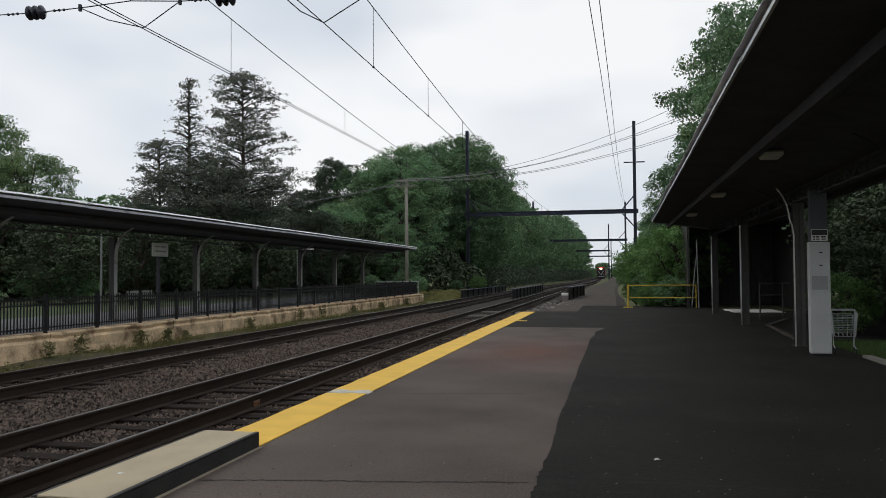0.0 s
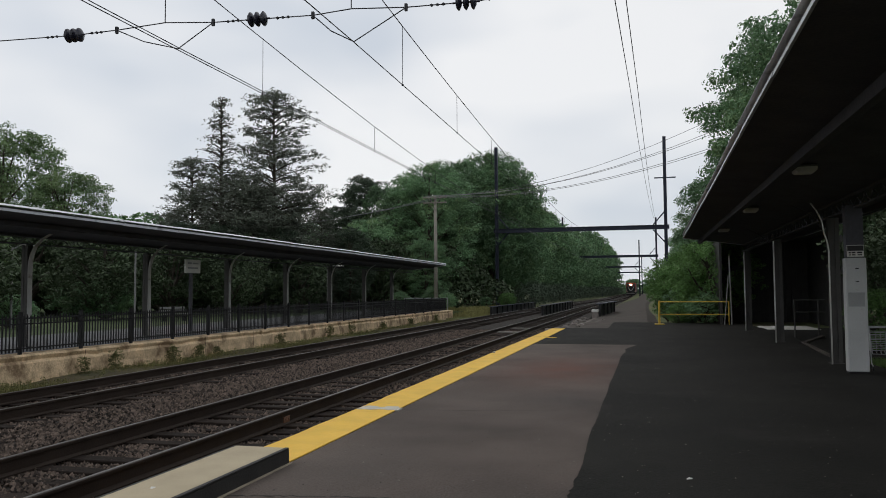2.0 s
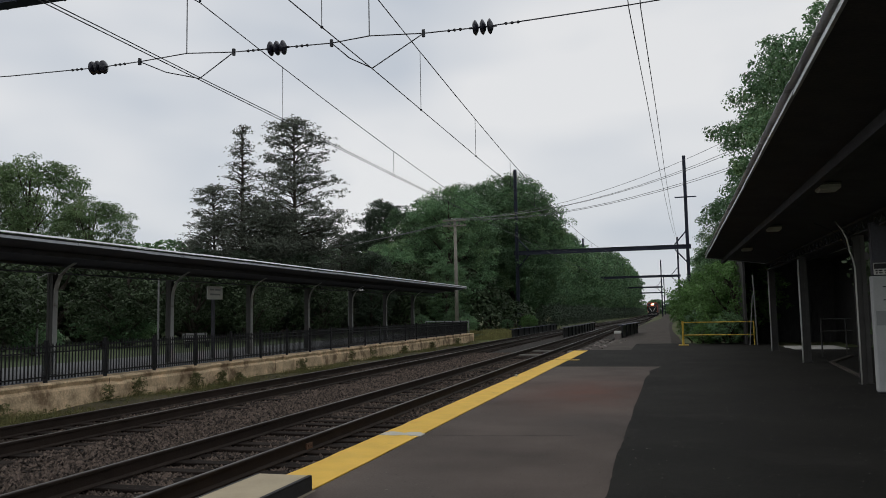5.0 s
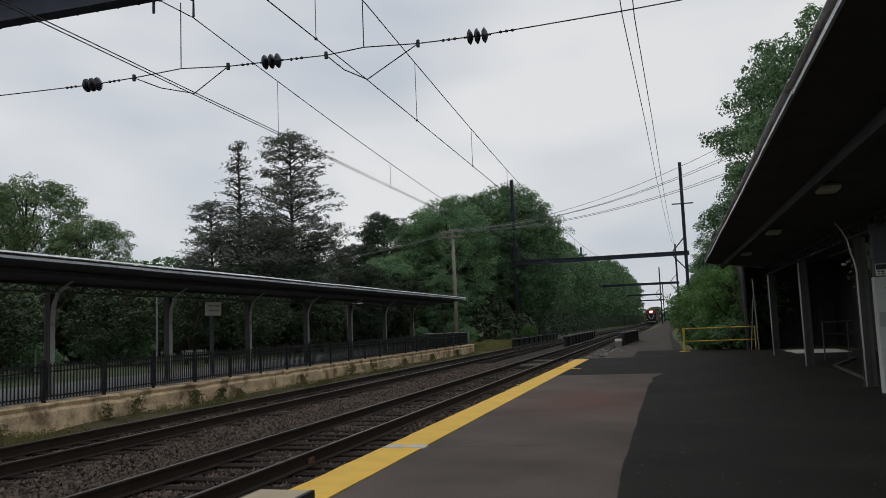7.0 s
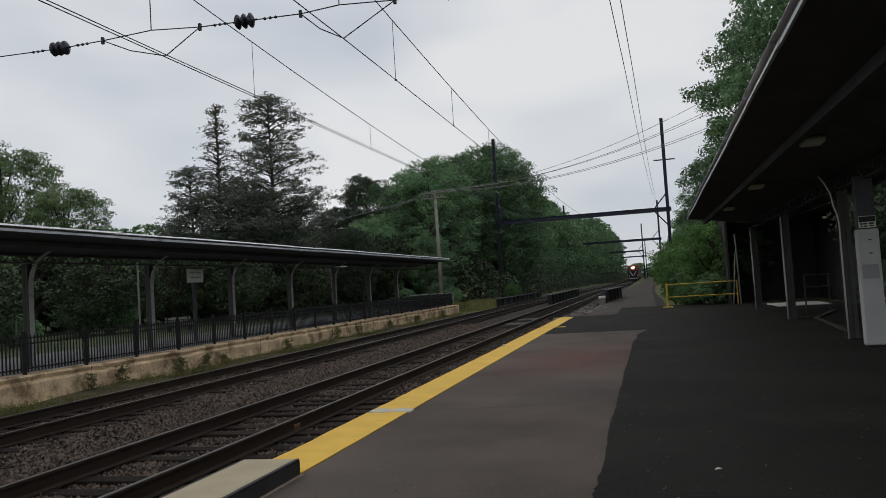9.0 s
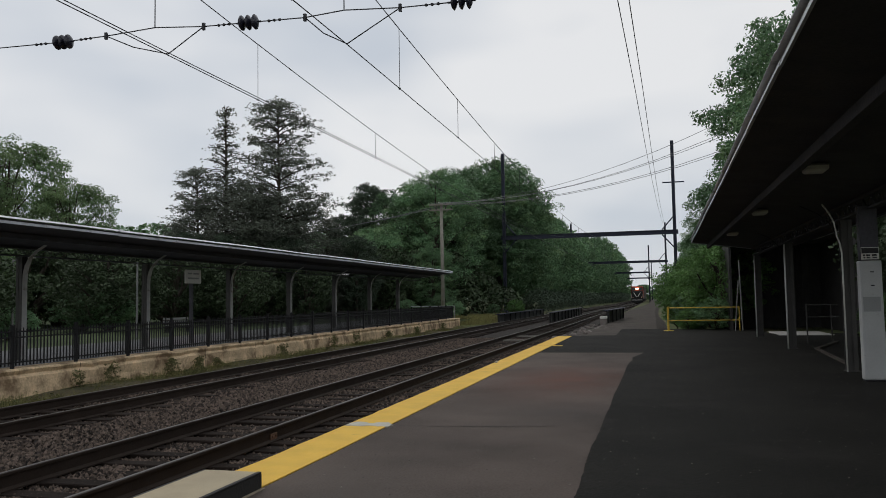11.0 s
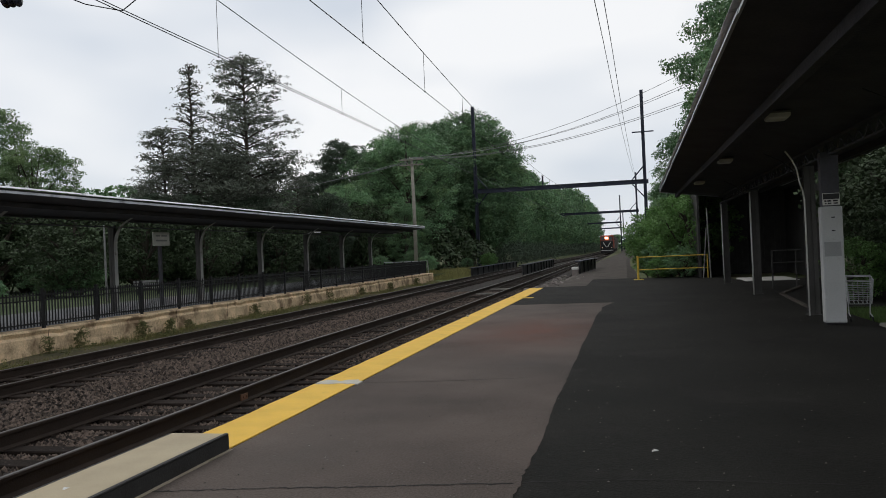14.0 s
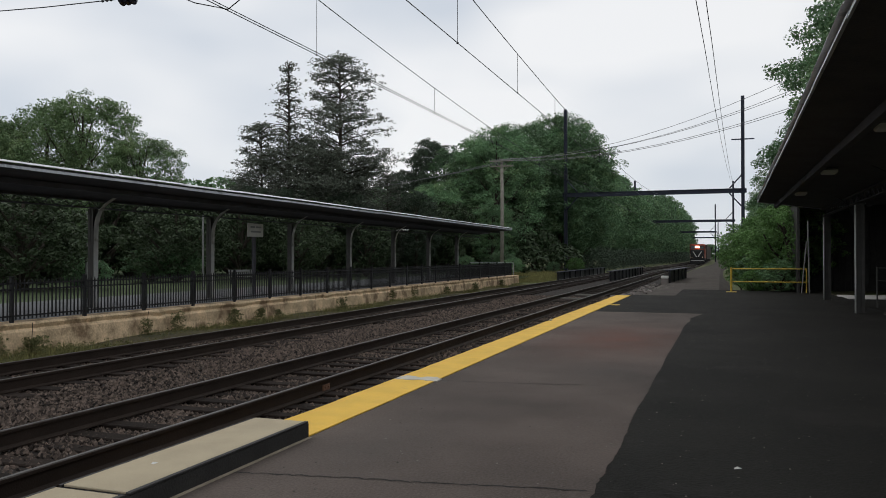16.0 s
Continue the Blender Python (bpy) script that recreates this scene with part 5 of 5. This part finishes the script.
# the other side of the line
places = [(9.3, 51, 1.04, 1.26), (9.1, 57, 0.98, 1.18), (11.5, 60, 1.1, 1.12), (13.5, 47, 1.1, 1.1), (7.4, 68, 0.66, 1.0), (7.0, 76, 0.60, 0.95), (8.6, 62, 0.85, 1.0), (7.2, 86, 0.60, 0.95), (6.2, 64, 0.72, 1.0), (5.8, 71, 0.52, 1.0)]
y = 80.0
while y < 405:
    places.append((7.6 + rngt.uniform(-0.5, 0.5) + drift(y), y, 0.70 + rngt.uniform(-0.06, 0.06), 0.95))
    y += 7 if y < 140 else 12
tree_row([oak_b, oak_a], places, "trees along the service path")


def far_woods(name, line, height, leaves, size, seed, label, mat=M_LEAF):
    """A belt of distant wood along a line of (x, y) points."""
    rng = random.Random(seed)
    cs, rs = [], []
    for (x0, y0), (x1, y1) in zip(line, line[1:]):
        n = int(math.hypot(x1 - x0, y1 - y0) / 2.2)
        for k in range(n):
            u = (k + rng.random()) / n
            top = height * rng.uniform(0.7, 1.05)
            z = 1.0
            while z < top:
                cs.append((x0 + (x1 - x0) * u + rng.uniform(-2, 2), y0 + (y1 - y0) * u + rng.uniform(-2, 2), z))
                rs.append(rng.uniform(1.6, 2.9))
                z += 2.2
    v, f_ = leaf_cloud(cs, rs, leaves, size, seed)
    return tagged(new(name, arrays_mesh(name, v, f_, mat)), label, "woodland", kind="stuff")


far_woods("far_woods", [(-130, 20), (-95, 62), (-62, 88), (-40, 104)], 11.0, 60000, 0.36, 61, "dense green wood closing the park behind the far platform")
far_woods("far_woods", [(-60, 425), (60, 425)], 7.0, 26000, 0.6, 62, "distant wood where the line goes out of sight")
far_woods("undergrowth", [(-80, 24), (-52, 56), (-40, 72), (-24, 82), (-19, 90)], 7.0, 80000, 0.22, 64, "dense undergrowth in shade-dark green behind the far platform", M_LEAF_SHADED)
far_woods("undergrowth", [(-15.5, 98), (-15.0, 200), (-13, 400)], 1.7, 60000, 0.11, 65, "low dark green undergrowth at the foot of the wood", M_LEAF_BLUE)
far_woods("far_woods", [(30, 5), (24, 40), (20, 70)], 10.0, 22000, 0.30, 63, "dense green wood behind the near platform garden")

# bushes
BUSH = "green leafy bush beside the path"
bush_a = broad_tree(4.6, 2.3, 0.2, 15000, 0.062, 31, M_LEAF_LIGHT, BUSH, "bush", 30)
bush_b = broad_tree(3.6, 2.0, 0.1, 13000, 0.062, 32, M_LEAF, "green leafy bush at the edge of the trees", "bush", 30)
bush_a.matrix_basis = at_scale(3.2, 46, -0.3, 1.0, 0)
bush_b.matrix_basis = at_scale(2.25, 43.5, -0.3, 0.6, 30)
places = [(4.6, 51, 1.15, 1.0), (2.6, 50, 0.9, 1.0), (6.5, 47, 1.2, 1.0), (3.6, 57, 1.1, 1.0), (5.2, 62, 1.2, 1.0), (4.2, 70, 1.2, 1), (5, 78, 1.2, 1), (4.4, 88, 1.2, 1), (5, 100, 1.2, 1), (5, 115, 1.2, 1), (5, 130, 1.2, 1), (5, 150, 1.3, 1)]
places += [(1.8, 45.5, 0.72, 1.0), (1.35, 47.5, 0.55, 1.0), (2.2, 47.5, 0.9, 1.0), (3.3, 44.0, 0.95, 1.0), (6.1, 22.8, 0.40, 1.0)]
places += [(2.9, 40.2, 0.80, 1.0), (3.4, 41.8, 0.95, 1.05), (2.3, 40.8, 0.6, 1.0)]
places += [(1.7 + 0.5 * (k % 3), 40.5 + 2.6 * k, 0.26 + 0.05 * (k % 4), 1.0) for k in range(14)]
places += [(-14.6, 86, 0.42, 0.9), (-16.2, 82, 0.6, 1)]
tree_row([bush_a, bush_b], places, "bushes")
tree_row([bush_b], [(-17.5, 70, 0.8, 1), (-19.5, 74, 1.1, 1), (-22, 70, 0.9, 1)], "bushes")
tree_row([oak_b, oak_a], [(15, 28, 0.75, 1), (11.5, 37, 0.62, 1), (12.5, 31, 0.6, 1), (17, 36, 0.9, 1), (13, 40, 0.8, 1), (20, 22, 0.8, 1)], "garden trees")

# tall evergreens and park trees behind the far platform
ced_a = cedar_tree(20.8, 5.9, 84000, 0.095, 41, "tall open dark evergreen behind the far canopy")
ced_a.matrix_basis = at_scale(-31.0, 62, -0.2, 0.915, 0)
ced_b = cedar_tree(20.3, 5.0, 36000, 0.09, 42, "narrow pointed dark evergreen behind the far canopy", True)
ced_b.matrix_basis = at_scale(-36.4, 62.5, -0.2, 0.955, 0)
tree_row([ced_a], [(-40.2, 64, 0.74, 1.0), (-35.0, 66, 0.66, 1), (-43.5, 67, 0.52, 1), (-29.5, 69, 0.5, 1)], "evergreens")
park = [(-55.5, 59, 1.08, 1.02), (-64, 62, 1.18, 1), (-49.0, 58, 0.74, 1), (-67.5, 58, 0.9, 1.05), (-71.5, 60, 0.98, 1), (-46, 76, 0.55, 1), (-54, 82, 0.6, 1), (-73, 62, 0.95, 1), (-79.5, 60, 1.22, 1), (-87.5, 60, 1.46, 1), (-84, 52, 1.3, 1), (-92, 50, 1.4, 1), (-30, 82, 0.55, 1), (-44, 90, 0.6, 1), (-62, 34, 0.8, 1), (-70, 24, 0.9, 1), (-47, 47, 0.42, 1), (-43, 43, 0.40, 1)]
PARK = "green broad-leaved tree with an airy uneven crown in the park"
park_a = broad_tree(16, 5.4, 1.0, 46000, 0.095, 27, M_LEAF_PARK, PARK, lobes=56, open_=0.3)
park_b = broad_tree(17, 5.2, 1.0, 46000, 0.095, 28, M_LEAF_PARK, PARK, lobes=56, open_=0.3)
park_a.matrix_basis = at_scale(-56.5, 59, -0.2, 1.12, 20)
park_b.matrix_basis = at_scale(-64, 62, -0.2, 1.02, 60)
tree_row([park_a, park_b], park[2:], "park trees")
tree_row([oak_c], [(-38.5, 60, 0.50, 1), (-34.0, 59, 0.47, 1), (-29.5, 60, 0.45, 1), (-43.0, 66, 0.42, 1), (-27, 70, 0.50, 1), (-36, 92, 0.78, 1)], "dark trees")
places = []
for k in range(16):
    places.append((-40 - 1.2 * k + rngt.uniform(-2, 2), 66 - 2.6 * k + rngt.uniform(-2, 2), 1.15 + rngt.uniform(-0.2, 0.4), 1.1))
for k in range(8):
    places.append((-27 - 2.0 * k, 76 + rngt.uniform(-2, 2), 1.3, 1.2))
# the shrub's leaf colour carries the shade of the trees and canopy
shrub = broad_tree(4.2, 2.4, 0.1, 14000, 0.07, 33, M_LEAF_SHADED, "green shrub in shade-dark colour at the edge of the park", "shrub", 30)
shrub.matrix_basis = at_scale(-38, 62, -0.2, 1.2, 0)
tree_row([shrub, shrub], places[::2] + places[1::4], "park shrubs")
tree_row([bush_b], [(-36.0, 44.0, 1.45, 0.85), (-33.2, 43.0, 1.5, 0.85), (-31.0, 33.0, 1.0, 0.9)], "park shrubs")
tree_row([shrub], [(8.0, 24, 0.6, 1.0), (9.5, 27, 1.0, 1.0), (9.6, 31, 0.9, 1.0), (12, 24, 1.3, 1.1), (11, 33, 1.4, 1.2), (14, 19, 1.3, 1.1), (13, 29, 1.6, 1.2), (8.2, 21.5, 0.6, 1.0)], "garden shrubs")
tree_row([shrub], [(-29.5, 52, 1.0, 1.1), (-33, 50, 1.1, 1.2), (-27.5, 60, 0.9, 1.2), (-31, 58, 1.2, 1.1), (-41.5, 38, 1.3, 1.1), (-37, 28, 1.2, 1.2), (-40, 22, 1.3, 1.2), (-32, 30, 1.2, 0.9), (-47, 40, 1.4, 1.0), (-34, 24, 1.3, 1.0), (-45, 32, 1.6, 1.2), (-33.5, 43.5, 1.2, 1.0)], "park shrubs")


def weed_tufts():
    """Leafy weeds at the foot of the wall: a row of tall tufts and low growth between them."""
    rng = np.random.default_rng(17)
    cs, rs = [], []
    tufts = [(14.1, 0.45, 0.26), (14.6, 0.62, 0.10), (15.7, 0.48, 0.34), (19.7, 0.58, 0.13), (21.1, 0.68, 0.22), (24.2, 0.62, 0.24), (25.9, 0.55, 0.20), (27.1, 0.42, 0.12), (32.5, 0.62, 0.20), (38.3, 0.72, 0.18), (41.5, 0.72, 0.18), (47.0, 0.55, 0.2), (53.0, 0.6, 0.25), (60.0, 0.6, 0.3)]
    for y, h, wide in tufts:
        for j in range(int(150 * wide / 0.2)):
            u = rng.random() ** 0.8
            cs.append((WALL_X + 0.42 + 0.10 * rng.normal(), y + wide * (1.05 - 0.55 * u) * rng.normal() * 0.75, -0.84 + h * u * (0.8 + 0.3 * rng.random())))
            rs.append(0.025 + 0.035 * rng.random())
    for k in range(260):
        y = 7 + 59 * rng.random()
        x = WALL_X + 0.32 + rng.random() ** 2 * 1.5
        h = 0.08 + 0.16 * rng.random()
        for j in range(9):
            u = rng.random()
            cs.append((x + 0.14 * rng.normal(), y + 0.3 * rng.normal(), -0.83 + h * u))
            rs.append(0.03 + 0.04 * rng.random())
    v, f_ = leaf_cloud(cs, rs, 90000, 0.017, 18)
    tagged(new("weeds", arrays_mesh("weeds", v, f_, M_WALL_WEED)), "leafy olive weeds along the foot of the wall", "weeds", kind="stuff")


def verge_grass():
    """Dry grass blades between the wall and the farther track."""
    rng = np.random.default_rng(19)
    n = 60000
    y = 8 + 60 * rng.random(n) ** 1.3
    x = rng.uniform(-16.1, -13.0, n)
    keep = np.array([noise.noise(Vector((float(a) * 0.9, float(b) * 0.35, 3.0))) > -0.12 for a, b in zip(x, y)])
    x, y = x[keep], y[keep]
    n = len(x)
    z = np.full(n, -0.86)
    a = rng.uniform(0, 6.28, n)
    h = rng.uniform(0.05, 0.24, n) * np.where(x < -15.2, 1.25, 0.8)
    side = np.stack([np.cos(a), np.sin(a), np.zeros(n)], 1) * 0.008
    p = np.stack([x, y, z], 1)
    tip = p + np.stack([rng.normal(size=n) * 0.05, rng.normal(size=n) * 0.05, h + 0.06], 1)
    v = np.stack([p - side, p + side, tip], 1).reshape(-1, 3)
    tagged(new("verge_grass", arrays_mesh("verge_grass", v, np.arange(3 * n).reshape(-1, 3), M_WEED)), "dry yellow-green grass on the verge below the wall", "grass", kind="stuff")


def end_grass():
    """Tall yellow-green grass between the far platform's end and the bridge."""
    rng = np.random.default_rng(23)
    n = 22000
    y = 66.7 + 18 * rng.random(n) ** 1.2
    x = -18.0 + 4.9 * rng.random(n)
    z = np.array([ground_height(float(a), float(b)) for a, b in zip(x, y)])
    a = rng.uniform(0, 6.28, n)
    h = rng.uniform(0.12, 0.5, n) * (0.6 + 0.4 * np.sin(1.3 * x) * np.sin(0.9 * y))
    side = np.stack([np.cos(a), np.sin(a), np.zeros(n)], 1) * 0.02
    p = np.stack([x, y, z - 0.02], 1)
    tip = p + np.stack([rng.normal(size=n) * 0.08, rng.normal(size=n) * 0.08, h + 0.08], 1)
    v = np.stack([p - side, p + side, tip], 1).reshape(-1, 3)
    tagged(new("tall_grass", arrays_mesh("tall_grass", v, np.arange(3 * n).reshape(-1, 3), M_WEED)), "tall yellow-green grass beyond the end of the far platform", "grass", kind="stuff")


def garden_grass():
    """Short grass beside the near platform's kerb."""
    rng = np.random.default_rng(29)
    n = 26000
    y = 9.0 + 11.4 * rng.random(n)
    x = 4.86 + 4.5 * rng.random(n) ** 1.4
    a = rng.uniform(0, 6.28, n)
    side = np.stack([np.cos(a), np.sin(a), np.zeros(n)], 1) * 0.009
    p = np.stack([x, y, np.full(n, -0.065)], 1)
    tip = p + np.stack([rng.normal(size=n) * 0.03, rng.normal(size=n) * 0.03, rng.uniform(0.04, 0.14, n)], 1)
    v = np.stack([p - side, p + side, tip], 1).reshape(-1, 3)
    tagged(new("garden_grass", arrays_mesh("garden_grass", v, np.arange(3 * n).reshape(-1, 3), M_GRASS)), "short green grass beside the platform kerb", "grass", kind="stuff")


weed_tufts()
verge_grass()
end_grass()
garden_grass()


# ---- train ----
def locomotive():
    th = empty("locomotive", label="orange and black diesel locomotive with bright headlights on the nearer track", category="locomotive")
    bm = B()
    box(bm, -1.5, 1.5, 1.8, 18.5, 1.3, 3.3, 0.06)
    part("hood", bm, M_TRAIN, th)
    bm = B()
    box(bm, -1.55, 1.55, 1.6, 4.2, 1.3, 4.35, 0.16)
    cab = part("cab", bm, M_TRAIN, th)
    bm = B()
    box(bm, -1.42, 1.42, 0.4, 1.6, 1.3, 3.1, 0.14)
    nose = part("nose", bm, M_TRAIN_DARK, th)
    for sx in (-1, 1):
        bm = B()
        sweep(bm, [[(sx * x0, 0.385, z), (sx * (x0 + 0.22), 0.385, z), (sx * (x0 + 0.22), 0.398, z), (sx * x0, 0.398, z)] for x0, z in ((0.02, 1.55), (0.75, 2.75))])
        part("nose_stripe", bm, M_TRAIN_WHITE, nose, "slanting white stripe on the nose")
    for x in (-0.92, 0.92):
        bm = B()
        box(bm, x - 0.42, x + 0.42, 1.575, 1.6, 3.25, 3.95, 0.01)
        part("windscreen", bm, M_GLASS, cab)
    bm = B()
    box(bm, -1.5, 1.5, 0.1, 19, 0.95, 1.3, 0.04)
    part("deck", bm, M_TRAIN_DARK, th)
    bm = B()
    box(bm, -1.45, 1.45, 0.0, 0.35, 0.12, 0.95, 0.05)
    pilot = part("pilot", bm, M_TRAIN_DARK, th)
    bm = B()
    box(bm, -1.3, 1.3, -0.012, -0.004, 0.72, 0.86)
    part("pilot_stripe", bm, M_TRAIN_WHITE, pilot)
    for x in (-0.19, 0.19):
        bm = B()
        tube(bm, [(x, 1.50, 3.72), (x, 1.60, 3.72)], 0.165, 14)
        part("headlight", bm, M_HEADLIGHT, cab, "lit twin headlight")
    for x in (-1.05, 1.05):
        bm = B()
        tube(bm, [(x, 0.02, 1.5), (x, 0.12, 1.5)], 0.08, 12)
        part("ditch_light", bm, M_DITCH, th, "lit ditch light")
    for yb in (4.0, 14.5):
        bm = B()
        box(bm, -1.25, 1.25, yb - 1.9, yb + 1.9, 0.35, 0.9, 0.05)
        bogie = part("bogie", bm, M_TRAIN_DARK, th)
        for dy in (-1.4, 0, 1.4):
            for x in (-0.78, 0.70):
                bm = B()
                tube(bm, [(x, yb + dy, 0.5), (x + 0.08, yb + dy, 0.5)], 0.5, 20)
                part("wheel", bm, M_TRAIN_STEEL, bogie)
    for x in (-1.4, 1.4):
        bm = B()
        tube(bm, [(x, 0.15, 1.3), (x, 0.15, 2.2), (x, 1.5, 2.2)], 0.03, 6)
        part("handrail", bm, M_TRAIN_WHITE, th)
    return th


def wagon():
    th = empty("freight_wagon", label="dull brown closed freight wagon behind the locomotive", category="wagon", group="train wagons")
    bm = B()
    box(bm, -1.5, 1.5, 0.3, 17.5, 1.0, 4.4, 0.05)
    part("body", bm, M_TRAIN_STEEL, th)
    for yb in (2.6, 15.2):
        bm = B()
        box(bm, -1.2, 1.2, yb - 1.2, yb + 1.2, 0.3, 0.95, 0.04)
        bogie = part("bogie", bm, M_TRAIN_DARK, th)
        for dy in (-0.85, 0.85):
            for x in (-0.78, 0.70):
                bm = B()
                tube(bm, [(x, yb + dy, 0.42), (x + 0.08, yb + dy, 0.42)], 0.42, 16)
                part("wheel", bm, M_TRAIN_STEEL, bogie)
    return th


loco = locomotive()
wagons = [wagon()]
for k in range(3):
    wagons.append(copy_thing(wagons[0], pose(0, 0, 0)))

TRAIN = [(0.0, 285.0), (4.0, 256.0), (8.0, 229.0), (12.0, 202.0), (16.0, 175.0)]


def motions():
    walk(loco, [(t, pose(TRACK_A + drift(y), y, RAIL_Z)) for t, y in TRAIN])
    for i, wg in enumerate(wagons):
        walk(wg, [(t, pose(TRACK_A + drift(y + 19.3 + 18.2 * i), y + 19.3 + 18.2 * i, RAIL_Z)) for t, y in TRAIN])


motions()
